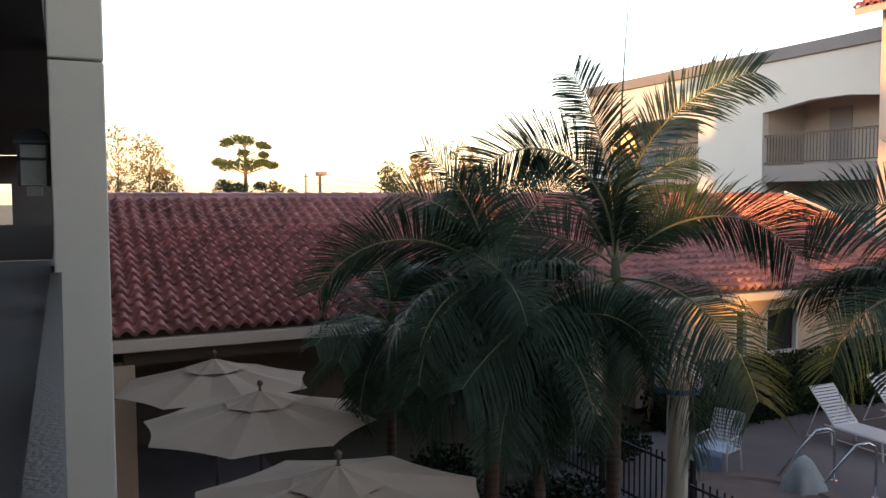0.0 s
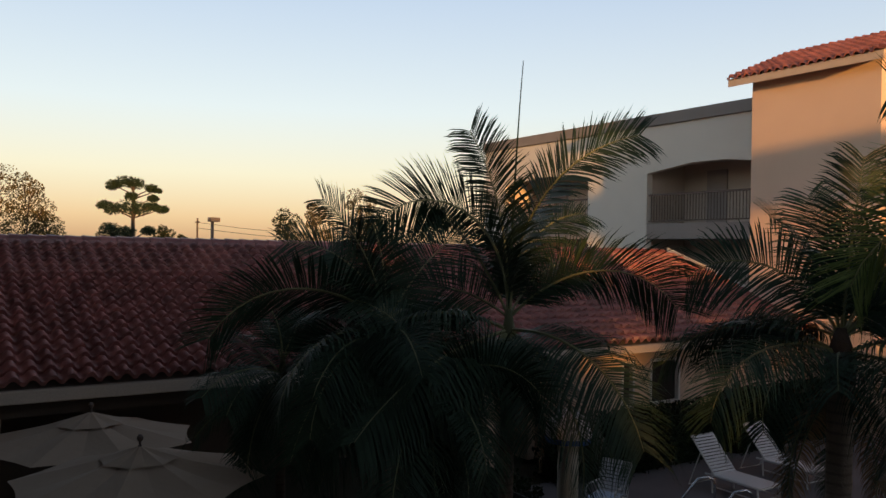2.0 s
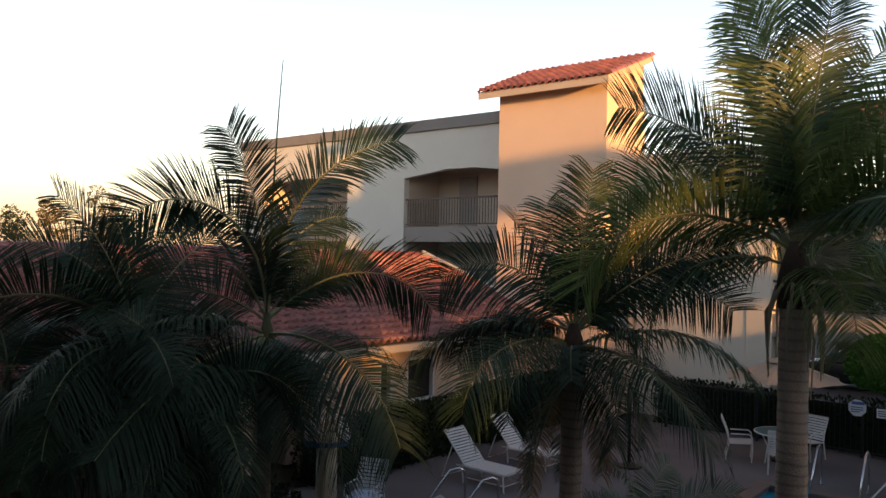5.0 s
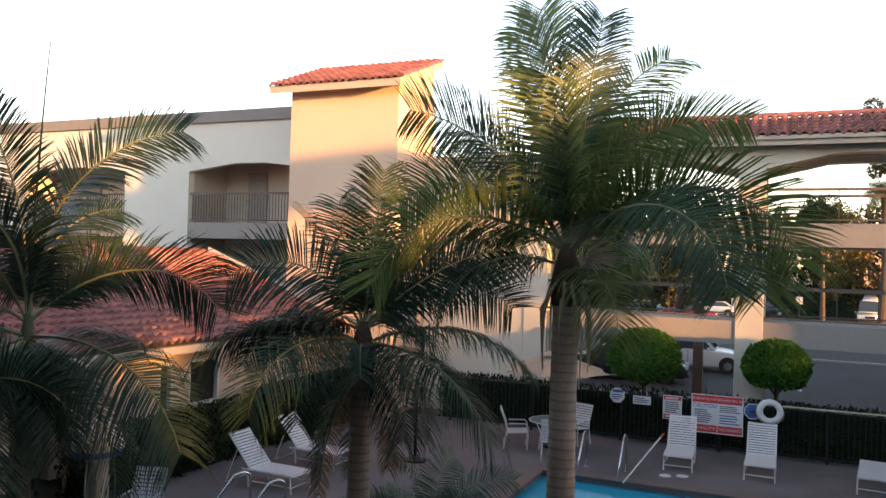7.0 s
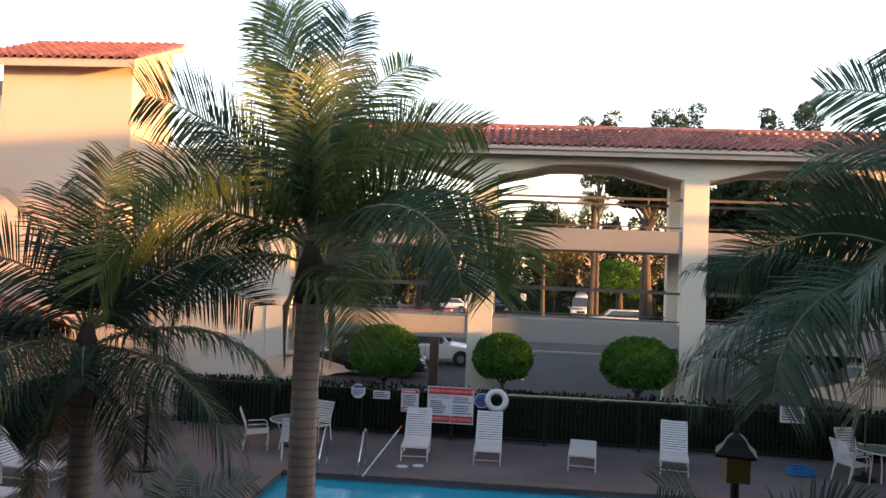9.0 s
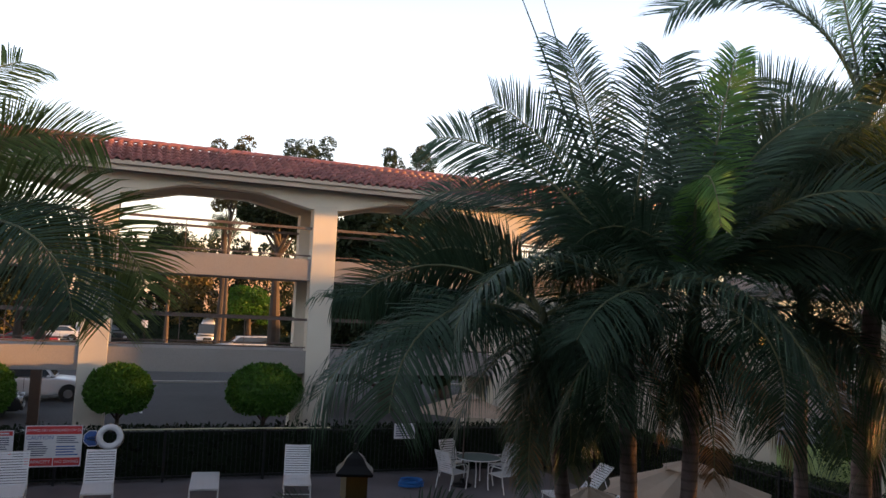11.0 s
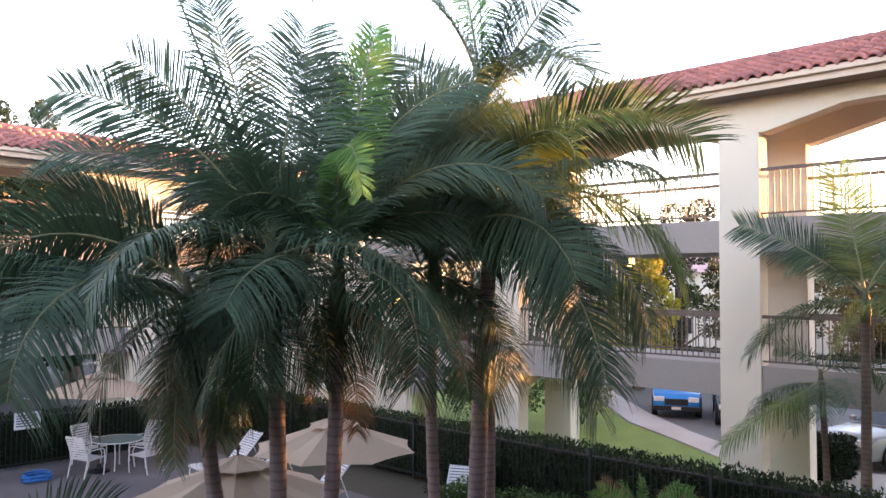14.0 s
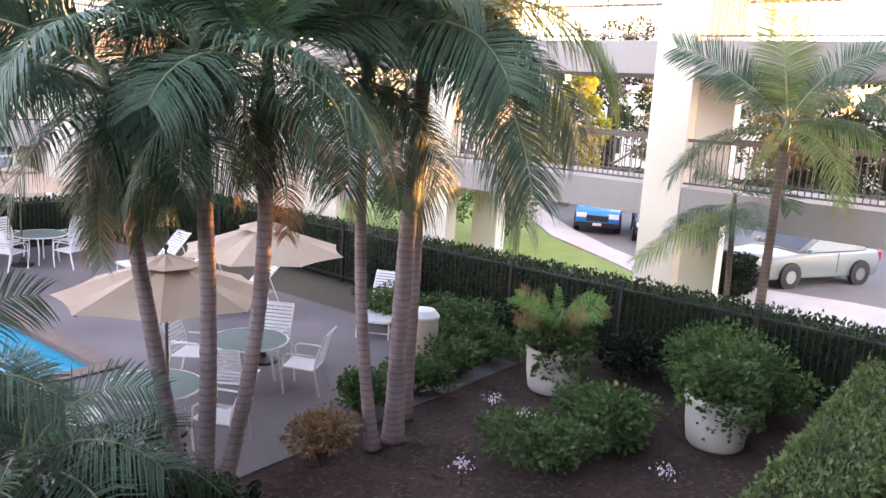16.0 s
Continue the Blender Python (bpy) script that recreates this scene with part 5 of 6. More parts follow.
def make_table():
    t = thing("patio_table", (0, 0, 0), "round frosted glass patio table with white legs", "table", "round patio tables")
    part("tabletop", lathe(bmesh.new(), [(0.58, 0.70), (0.60, 0.705), (0.60, 0.72), (0.58, 0.725)], 36), GLASS_TOP, t)
    part("rim", tube(bmesh.new(), [(0.612 * math.cos(k * math.pi / 20), 0.612 * math.sin(k * math.pi / 20), 0.712) for k in range(41)], 0.016, 8, False), WHITE_METAL, t)
    for k in range(4):
        a = math.pi / 4 + k * math.pi / 2
        ca, sa = math.cos(a), math.sin(a)
        part("leg", tube(bmesh.new(), [(0.42 * ca, 0.42 * sa, 0), (0.36 * ca, 0.36 * sa, 0.4), (0.5 * ca, 0.5 * sa, 0.69)], 0.018, 8), WHITE_METAL, t)
    return t


chair, table = make_chair(), make_table()
first_c = first_t = True
for tx, ty, angs in ((-5.35, 19.3, (70, 200, 285)), (8.9, 19.7, (20, 110, 200, 290)), (5.4, 8.9, (160, 300)), (7.5, 9.65, (30, 120, 215, 300))):
    if first_t:
        table.matrix_world = pose(tx, ty, 0)
        first_t = False
    else:
        copy_thing(table, pose(tx, ty, 0, 0, 0, 13))
    for a in angs:
        m = pose(tx + 0.92 * math.cos(radians(a)), ty + 0.92 * math.sin(radians(a)), 0, 0, 0, a - 90)
        if first_c:
            chair.matrix_world = m
            first_c = False
        else:
            copy_thing(chair, m)
copy_thing(chair, pose(-9.7, 9.9, 0, 0, 0, 20))
towel = thing("towel", (-9.7, 9.85, 0.45), "pale blue and white towel thrown over a chair", "towel", turn=20)
bm = bmesh.new()
bmesh.ops.create_grid(bm, x_segments=14, y_segments=18, size=0.5)
for v in bm.verts:
    x, y = v.co.x * 0.46, v.co.y
    z = 0.02 + 0.012 * noise.noise(v.co * 6) if y < 0.5 else 0.02
    if y < -0.28:
        v.co = Vector((x, -0.29, 0.02 + (y + 0.28) * 1.6))
    else:
        v.co = Vector((x, y * 0.7 - 0.08, z))
bmesh.ops.solidify(bm, geom=bm.faces[:], thickness=0.008)
part("cloth", bm, mat("towel_cloth", (0.45, 0.58, 0.78), 0.95, (0.7, 0.72, 0.76), 5, 120, 0.9, 0.4), towel)
for bx, by, bc, bn in ((-5.2, 19.2, (0.5, 0.03, 0.03), "red"), (-5.05, 19.35, (0.03, 0.12, 0.4), "blue")):
    cup = thing("cup", (bx, by, 0.727), bn + " plastic cup standing on the table", "cup")
    part("body", lathe(bmesh.new(), [(0.03, 0), (0.042, 0.12), (0.038, 0.12), (0.028, 0.01)], 14), mat(bn + "_plastic", bc, 0.4), cup)


# ---- signs on the fence ----
def words(text, size, at, material, parent):
    """Lettering as flat mesh, facing -y."""
    cu = bpy.data.curves.new("lettering", "FONT")
    cu.body, cu.size, cu.align_x, cu.align_y, cu.extrude = text, size, "CENTER", "CENTER", 0.001
    ob = bpy.data.objects.new("lettering", cu)
    me = bpy.data.meshes.new_from_object(ob)
    bpy.data.objects.remove(ob)
    me.materials.append(material)
    return piece("lettering", me, parent, pose(*at, 90, 0, 0))


SIGN_WHITE = mat("sign_white", (0.72, 0.72, 0.74), 0.5, (0.64, 0.64, 0.66), 6, 60, 0.4, 0)
SIGN_RED = mat("sign_red", (0.62, 0.05, 0.05), 0.5, None, 6, 60, 0.3, 0)
SIGN_BLUE = mat("sign_blue", (0.06, 0.13, 0.36), 0.5, None, 6, 60, 0.3, 0)
SIGN_BLACK = mat("sign_print", (0.06, 0.08, 0.14), 0.6, None, 6, 60, 0.3, 0)


def sign(place, w, h, label, outline=None):
    s = thing("sign", place, label, "sign")
    bm = bmesh.new()
    prism(bm, outline or [(-w / 2, -h / 2), (w / 2, -h / 2), (w / 2, h / 2), (-w / 2, h / 2)], -0.004, 0.004, "y")
    part("panel", bm, SIGN_WHITE, s)
    return s


def bars(parent, x0, x1, z0, z1, rows, material, name="print_bar"):
    rng = random.Random(int(abs(x0) * 1000 + rows))
    for k in range(rows):
        z = z1 - (z1 - z0) * (k + 0.5) / rows
        hh = (z1 - z0) / rows * 0.22
        part(name, boxes(((x0, -0.007, z - hh), (x0 + (x1 - x0) * rng.uniform(0.65, 1.0), -0.0045, z + hh))), material, parent)


FY = 21.15
big = sign((-1.62, FY, 0.95), 1.25, 0.98, "large red and white pool rules sign on the fence")
part("red_band", boxes(((-0.60, -0.006, 0.28), (0.60, -0.0045, 0.47))), SIGN_RED, big)
part("red_band", boxes(((-0.60, -0.006, -0.46), (0.0, -0.0045, -0.28))), SIGN_RED, big)
part("red_band", boxes(((0.02, -0.006, -0.46), (0.60, -0.0045, -0.28))), SIGN_RED, big)
words("WARNING: NO LIFEGUARD ON DUTY", 0.085, (0, -0.008, 0.375), SIGN_WHITE, big)
words("CAUTION", 0.13, (-0.3, -0.008, 0.2), SIGN_BLUE, big)
words("CAPACITY", 0.11, (-0.3, -0.008, -0.37), SIGN_WHITE, big)
words("NO DIVING", 0.1, (0.31, -0.008, -0.37), SIGN_WHITE, big)
bars(big, -0.55, -0.08, -0.24, 0.12, 7, SIGN_BLACK)
bars(big, 0.06, 0.56, 0.06, 0.24, 4, SIGN_BLACK)
bars(big, 0.06, 0.56, -0.24, 0.02, 4, SIGN_BLUE)
small = sign((-2.72, FY, 1.02), 0.48, 0.62, "small red and white notice on the fence")
part("red_band", boxes(((-0.22, -0.006, 0.19), (0.22, -0.0045, 0.29))), SIGN_RED, small)
part("red_band", boxes(((-0.22, -0.006, -0.29), (0.22, -0.0045, -0.18))), SIGN_RED, small)
bars(small, -0.19, 0.19, -0.15, 0.16, 6, SIGN_BLACK)
bars(small, -0.18, 0.2, 0.2, 0.28, 1, SIGN_WHITE)
bars(small, -0.18, 0.2, -0.28, -0.19, 1, SIGN_WHITE)
white = sign((-3.5, FY, 1.13), 0.46, 0.22, "plain white notice with small print")
bars(white, -0.2, 0.2, -0.08, 0.08, 3, SIGN_BLACK)
OCT = [(0.21 * math.cos(math.pi / 8 + k * math.pi / 4), 0.21 * math.sin(math.pi / 8 + k * math.pi / 4)) for k in range(8)]
octa = sign((-4.15, FY, 1.2), 0.42, 0.42, "white octagonal depth sign on the fence", OCT)
part("blue_band", boxes(((-0.12, -0.006, 0.08), (0.16, -0.0045, 0.15))), SIGN_BLUE, octa)
bars(octa, -0.14, 0.14, -0.12, 0.04, 3, SIGN_BLUE)
octb = sign((-0.78, FY, 1.12), 0.42, 0.42, "blue octagonal sign beside the life ring", OCT)
part("blue_band", prism(bmesh.new(), [(a * 0.9, b * 0.9) for a, b in OCT], -0.007, -0.0045, "y"), SIGN_BLUE, octb)
bars(octb, -0.12, 0.12, -0.06, 0.06, 2, SIGN_WHITE)
right = sign((7.25, FY, 1.2), 0.62, 0.42, "white rules notice on the fence", None)
bars(right, -0.26, 0.26, -0.16, 0.16, 5, SIGN_BLACK)

ring = thing("life_ring", (-0.38, FY - 0.09, 1.17), "white life ring hung on the fence", "life ring")
bm = bmesh.new()
tube(bm, [(0.235 * math.cos(k * math.pi / 16), 0, 0.235 * math.sin(k * math.pi / 16)) for k in range(33)], 0.075, 12, False)
part("float", bm, WHITE_PLASTIC, ring, smooth=True)
part("rope", tube(bmesh.new(), [(0.32 * math.cos(k * math.pi / 12), -0.02, 0.32 * math.sin(k * math.pi / 12) - 0.02 * (k % 3)) for k in range(25)], 0.008, 6, False), CANVAS, ring)
for k in range(4):
    part("band", tube(bmesh.new(), [(0.235 * math.cos(k * math.pi / 2 + d), 0, 0.235 * math.sin(k * math.pi / 2 + d)) for d in (-0.1, 0, 0.1)], 0.079, 12), SIGN_WHITE, ring)
hook = thing("rescue_pole", (-0.1, FY - 0.08, 1.33), "long pale rescue pole lying along the fence top", "pole")
part("shaft", tube(bmesh.new(), [(0, 0, 0), (2.6, 0, 0.01), (5.2, 0, 0.0)], 0.018, 8), mat("pale_pole", (0.6, 0.55, 0.35), 0.4), hook)


# ---- pool fittings ----
def hand_rail(place, turn, label):
    h = thing("hand_rail", place, label, "hand rail", "pool hand rails", turn)
    part("tube", tube(bmesh.new(), [(0, 0, 0), (0, 0, 0.72), (0.03, 0, 0.82), (0.12, 0, 0.87), (0.3, 0, 0.84), (0.62, 0, 0.45), (0.95, 0, 0.02)], 0.022, 10), STEEL, h, smooth=True)
    part("flange", lathe(bmesh.new(), [(0.06, 0), (0.06, 0.012), (0.03, 0.02)], 16), STEEL, h)


hand_rail((-8.55, 11.3, 0), -118, "polished steel hand rail at the spa")
hand_rail((-7.75, 11.2, 0), -118, "polished steel hand rail at the spa")
hand_rail((-4.2, 18.0, 0.0), -90, "polished steel hand rail at the pool steps")
hand_rail((-3.3, 18.0, 0.0), -90, "polished steel hand rail at the pool steps")
SC = (-8.1, 9.1)
spa = thing("spa", (*SC, 0), "round raised spa with still green water", "spa")
part("rim", lathe(bmesh.new(), [(1.18, 0.0), (1.45, 0.0), (1.47, 0.1), (1.44, 0.14), (1.22, 0.14), (1.18, 0.1)], 48), COPING, spa, smooth=False)
part("water", lathe(bmesh.new(), [(1.17, 0.004), (1.17, 0.09)], 40), mat("spa_water", (0.10, 0.20, 0.20), 0.06, (0.08, 0.16, 0.17), 2, 6, 0.5, 0.1), spa)
for dx, dy in ((-2.45, 18.15), (-2.1, 18.3)):
    lid = thing("skimmer_lid", (dx, dy, 0), "round white skimmer lid in the deck", "lid", "skimmer lids")
    part("disc", lathe(bmesh.new(), [(0.13, 0), (0.13, 0.012), (0.1, 0.018)], 20), SIGN_WHITE, lid)
stick = thing("vacuum_pole", (-3.15, 16.9, 0.05), "white pool pole with a red grip leaning", "pole")
part("shaft", tube(bmesh.new(), [(0, 0, 0), (0.62, 1.1, 0.85)], 0.018, 8), WHITE_METAL, stick)
part("grip", tube(bmesh.new(), [(0.60, 1.065, 0.823), (0.66, 1.17, 0.905)], 0.022, 8), SIGN_RED, stick)
hose = thing("hose", (7.0, 19.7, 0), "coiled bright blue hose on the deck", "hose")
part("coil", tube(bmesh.new(), [((0.3 + 0.03 * math.sin(k)) * math.cos(k * 0.4), (0.3 + 0.03 * math.sin(k)) * math.sin(k * 0.4), 0.03 + 0.0022 * k) for k in range(70)], 0.022, 6), mat("blue_hose", (0.03, 0.18, 0.5), 0.4), hose)
bin_ = thing("trash_bin", (10.3, 8.4, 0), "beige litter bin with domed lid", "litter bin")
part("body", lathe(bmesh.new(), [(0.24, 0), (0.27, 0.04), (0.27, 0.82), (0.25, 0.84)], 24), FASCIA, bin_)
part("lid", lathe(bmesh.new(), [(0.285, 0.84), (0.285, 0.88), (0.2, 0.98), (0.05, 1.0)], 24), WHITE_METAL, bin_)
stand = thing("post_stand", (-7.86, 16.5, 0), "black metal post on a round base", "post")
part("base", lathe(bmesh.new(), [(0.28, 0), (0.28, 0.04), (0.06, 0.1)], 20), BLACK, stand)
part("pole", tube(bmesh.new(), [(0, 0, 0.05), (0, 0, 1.9)], 0.04, 10), BLACK, stand)


# ---- lanterns ----
AMBER = mat("amber_glass", (0.16, 0.12, 0.045), 0.3, None, 3, 30, 0.3, 0)
LIT = glow("lit_amber_lamp", (1.0, 0.55, 0.12), 3.0)
FROST = mat("frosted_lamp_glass", (0.22, 0.23, 0.22), 0.3, None, 3, 30, 0.3, 0)
lp = thing("post_lantern", aim(-15.5, 9.6, 0), "black pagoda lantern on a dark post", "lantern")
part("post", tube(bmesh.new(), [(0, 0, 0), (0, 0, 2.35)], 0.05, 10), BLACK, lp)
part("glass", boxes(((-0.13, -0.13, 2.36), (0.13, 0.13, 2.64))), AMBER, lp, "amber glass panes")
part("cap", lathe(bmesh.new(), [(0.30, 2.65), (0.31, 2.68), (0.2, 2.76), (0.14, 2.84), (0.05, 2.9), (0.02, 3.0)], 4, pose(0, 0, 0, 0, 0, 30)), BLACK, lp)


def wall_lantern(place, label, glass, turn=0):
    w = thing("wall_lantern", place, label, "lantern", "wall lanterns", turn)
    part("bracket", boxes(((-0.03, -0.02, -0.1), (0.03, 0.1, 0.22)), bevel=0.005), BLACK, w)
    part("glass", boxes(((-0.085, -0.20, -0.12), (0.085, -0.03, 0.16))), glass, w)
    for dx in (-0.09, 0.09):
        for dy in (-0.205, -0.025):
            part("frame_bar", boxes(((dx - 0.01, dy - 0.01, -0.13), (dx + 0.01, dy + 0.01, 0.17))), BLACK, w)
    part("cross_bar", boxes(((-0.1, -0.215, 0.05), (0.1, -0.015, 0.07))), BLACK, w)
    part("cap", lathe(bmesh.new(), [(0.17, 0.17), (0.17, 0.19), (0.12, 0.25), (0.04, 0.28)], 4, pose(0, -0.115, 0, 0, 0, 45)), BLACK, w)
    part("foot", boxes(((-0.05, -0.165, -0.2), (0.05, -0.065, -0.13))), glass, w)


wall_lantern((-6.35, -0.045, 4.88), "black framed lantern with frosted glass", FROST)
wall_lantern((19.0, 11.05, 5.4), "small lit amber walkway lantern", LIT, 90)
wall_lantern((19.0, 3.6, 5.45), "small lit amber walkway lantern", LIT, 90)
wall_lantern((16.85, 18.0, 4.2), "small lit amber walkway lantern", LIT, 90)

# railing and drain pipe of the own corridor
railing(own, -22.0, -6.65, -0.04, 3.15, "x", 0.12, RAILING)
railing(own, -6.05, 5.55, -0.04, 3.15, "x", 0.12, RAILING, 1.0)
railing(own, 6.15, 11.45, -0.04, 3.15, "x", 0.12, RAILING)
part("drain_pipe", tube(bmesh.new(), [(-11.7, -0.02, 0), (-11.7, -0.02, 9.0)], 0.04, 8), WHITE_METAL, own)


# ---- trees in the distance ----
def tree(place, height, spread, label, seed, leaf_material, leaf=0.3, leaves=2600, crown_from=0.4, trunk_r=0.18, lumps=15, flat=0.8, group="trees beyond the courtyard"):
    """Tapered trunk, limbs that reach into the crown, and many small leaves in uneven lumps."""
    rng = random.Random(seed)
    t = thing("tree", place, label, "tree", group)
    bm = bmesh.new()
    lean = Vector((rng.uniform(-0.4, 0.4), rng.uniform(-0.4, 0.4), 0))
    tube(bm, [(0, 0, 0), lean * 0.4 + Vector((0, 0, height * 0.35)), lean + Vector((0, 0, height * 0.85))], [trunk_r * 1.2, trunk_r * 0.8, trunk_r * 0.15], 9)
    centres = []
    for k in range(lumps):
        a, f = k * 2.4 + rng.random(), crown_from + (0.98 - crown_from) * (k + 0.5) / lumps
        reach = spread * (1.05 - 0.6 * abs(f - crown_from - 0.2)) * rng.uniform(0.35, 0.8)
        c = lean * f + Vector((math.cos(a) * reach, math.sin(a) * reach, height * f))
        tube(bm, [lean * f * 0.5 + Vector((0, 0, height * max(f - 0.16, 0.04))), c], [trunk_r * 0.35, trunk_r * 0.08], 6)
        centres.append((c, rng.uniform(0.26, 0.46) * spread))
    part("trunk", bm, BARK, t)
    def where(r):
        c, q = r.choice(centres)
        d = Vector((r.gauss(0, 1), r.gauss(0, 1), r.gauss(0, 1))).normalized()
        k = r.uniform(0.3, 1.0) ** 0.5
        return c + Vector((d.x * q * k, d.y * q * k, d.z * q * k * flat)), d
    vs, fs = leaf_clumps(rng, leaves, where, leaf, 0.55)
    tagged(leaf_part("crown", vs, fs, leaf_material, t), kind="stuff")
    return t


def pine(place, height, seed):
    rng = random.Random(seed)
    t = thing("pine_tree", place, "dark flat-layered pine beyond the roof", "tree", "trees beyond the courtyard")
    bm = bmesh.new()
    tube(bm, [(0, 0, 0), (0.1, 0, height * 0.5), (0, 0, height)], [0.25, 0.18, 0.05], 9)
    pads = []
    for x, z, q in ((-1.2, 0.955, 0.62), (-0.5, 0.985, 0.75), (0.2, 0.97, 0.7), (1.15, 0.935, 0.5), (1.55, 0.92, 0.32), (-1.75, 0.80, 0.6), (-1.1, 0.775, 0.8), (-0.3, 0.79, 0.95), (0.5, 0.775, 0.85), (1.3, 0.80, 0.55), (1.75, 0.775, 0.5), (1.3, 0.86, 0.42), (-0.2, 0.87, 0.5), (-1.4, 0.62, 0.75), (-0.4, 0.6, 0.7), (1.1, 0.61, 0.6)):
        c = Vector((0.3 * x + rng.uniform(-0.5, 0.5), x, height * z))
        tube(bm, [(0, 0, height * (z - 0.07)), c], [0.07, 0.02], 6)
        pads.append((c, q))
    part("trunk", bm, BARK, t)
    def where(r):
        c, q = r.choice(pads)
        d = Vector((r.gauss(0, 1), r.gauss(0, 1), r.gauss(0, 1))).normalized()
        return c + Vector((d.x * q, d.y * q, d.z * q * 0.62)) * r.uniform(0.3, 1), d
    vs, fs = leaf_clumps(rng, 11000, where, 0.2, 0.3)
    tagged(leaf_part("needles", vs, fs, PINE_LEAF, t), kind="stuff")


pine(aim(78.1, 60, 0), 9.25, 3)
for az, d, h, s, sd in ((86.6, 62, 10.2, 2.2, 1), (84.7, 64, 9.4, 1.9, 2), (83.2, 66, 7.2, 1.8, 4), (79.6, 70, 6.0, 1.5, 5), (76.4, 72, 6.2, 1.4, 6), (67.6, 66, 7.6, 1.4, 7), (65.9, 68, 8.4, 1.6, 8), (62.4, 66, 9.3, 1.7, 9), (61.2, 70, 7.6, 1.5, 10), (57.5, 64, 7.4, 1.9, 11), (75.0, 75, 5.6, 0.9, 12)):
    tree(aim(az, d, 0), h, s, "thin-leaved tree beyond the tiled roof", sd, TREE_WARM if sd in (1, 2, 4, 8, 9) else TREE_LEAF, 0.15, 5500, 0.3, 0.12, 24, 0.9)
rngt = random.Random(77)
for k in range(34):     # belt of trees behind the parking lot
    tx = -46 + k * 3.4 + rngt.uniform(-1.5, 1.5)
    ty = 90 + rngt.uniform(-2, 10)
    tree((tx, ty, 0), rngt.uniform(8.5, 12.5), rngt.uniform(2.6, 3.8), "tall dusky tree behind the parking lot", 200 + k, TREE_LEAF if k % 5 else TREE_WARM, 0.42, 3600, 0.06, 0.3, 17, 1.2)
for az, d, h, s, sd in ((-5.8, 72, 18.9, 2.0, 41), (-10.6, 70, 19.2, 2.6, 42), (-18.6, 70, 19.2, 2.6, 43), (-2.0, 74, 10.6, 2.6, 44), (-25.0, 68, 15.0, 3.0, 46)):
    tree(aim(az, d, 0), h, s, "tall eucalyptus with bare lower trunk", sd, TREE_WARM if sd == 41 else HEDGE_MID, 0.22, 9000, 0.66, 0.2, 24, 0.9)
tree(aim(-9.3, 46, 0), 10.4, 2.5, "dark broad tree with thick trunk", 45, TREE_LEAF, 0.26, 7000, 0.84, 0.4, 10, 0.7)
tree(aim(-7.5, 86, 0), 5.7, 3.6, "low rounded bright green tree", 47, BALL_LEAF, 0.28, 7000, 0.5, 0.3, 10, 0.7)
tree(aim(7.0, 50, 0), 7.0, 2.6, "dusky tree beside the parking lot", 48, TREE_LEAF, 0.26, 5000, 0.4, 0.3, 10, 0.8)
tree(aim(12.0, 46, 0), 7.6, 3.0, "dusky tree beside the parking lot", 49, TREE_LEAF, 0.26, 5000, 0.3, 0.3, 10, 0.8)
far_palm = thing("fan_palm", aim(-5.4, 80, 0), "distant fan palm against the sky", "palm tree")
part("trunk", tube(bmesh.new(), [(0, 0, 0), (0.2, 0, 6), (0, 0, 11.6)], [0.4, 0.3, 0.28], 10), BARK, far_palm)
for k in range(26):
    a, e = k * 2.399, -40 + (k * 53) % 115
    piece("fan_leaf", frond_kind("out", k % 3), far_palm, pose(0, 0, 11.6, 0, -e + 20, math.degrees(a)) @ Matrix.Diagonal((0.75, 1.3, 0.75, 1)))
# Those past -81 degrees are out of view, added to cut the low sun.
for az, d, h, s, sd, m in ((-60.5, 37, 6.6, 2.0, 61, TREE_SUNLIT), (-63.2, 42, 9.0, 2.3, 62, TREE_LEAF), (-56.0, 44, 8.0, 2.5, 63, TREE_WARM), (-51.5, 42, 8.5, 2.6, 64, TREE_LEAF), (-47.0, 48, 8.5, 2.8, 65, TREE_LEAF), (-70.5, 50, 7.5, 2.4, 66, TREE_LEAF),
                         (-75.0, 46, 8.0, 2.5, 67, TREE_WARM), (-79.5, 52, 8.2, 2.6, 68, TREE_LEAF), (-84.0, 50, 8.0, 2.6, 69, TREE_LEAF), (-89.0, 50, 8.6, 2.8, 70, TREE_LEAF), (-94.0, 52, 8.0, 2.8, 71, TREE_LEAF), (-99.0, 54, 8.4, 3.0, 72, TREE_LEAF), (-66.8, 54, 7.0, 2.2, 73, TREE_WARM), (-104.0, 56, 8.2, 3.0, 74, TREE_LEAF)):
    tree(aim(az, d, 0), h, s, "added tree beyond the drive, screens the low sun, edges sunlit", sd, m, 0.2, 6500, 0.2, 0.25, 16, 0.9)
hedge_box("hedge", (-60, 88.0, 0), (70, 89.5, 3.2), "tall dark hedge behind the parking lot", 9000, 0.4)
tree(aim(-17.5, 36, 0), 9.0, 3.6, "dark broad tree beside the walkway", 51, TREE_LEAF, 0.34, 20000, 0.2, 0.35, 24, 0.9)
tree(aim(-13.0, 40, 0), 8.4, 2.6, "dark broad tree beside the walkway", 52, TREE_LEAF, 0.34, 15000, 0.2, 0.35, 20, 0.9)
tree(aim(-21.5, 42, 0), 9.6, 3.4, "dark broad tree beside the walkway", 53, TREE_LEAF, 0.34, 15000, 0.2, 0.35, 20, 0.9)
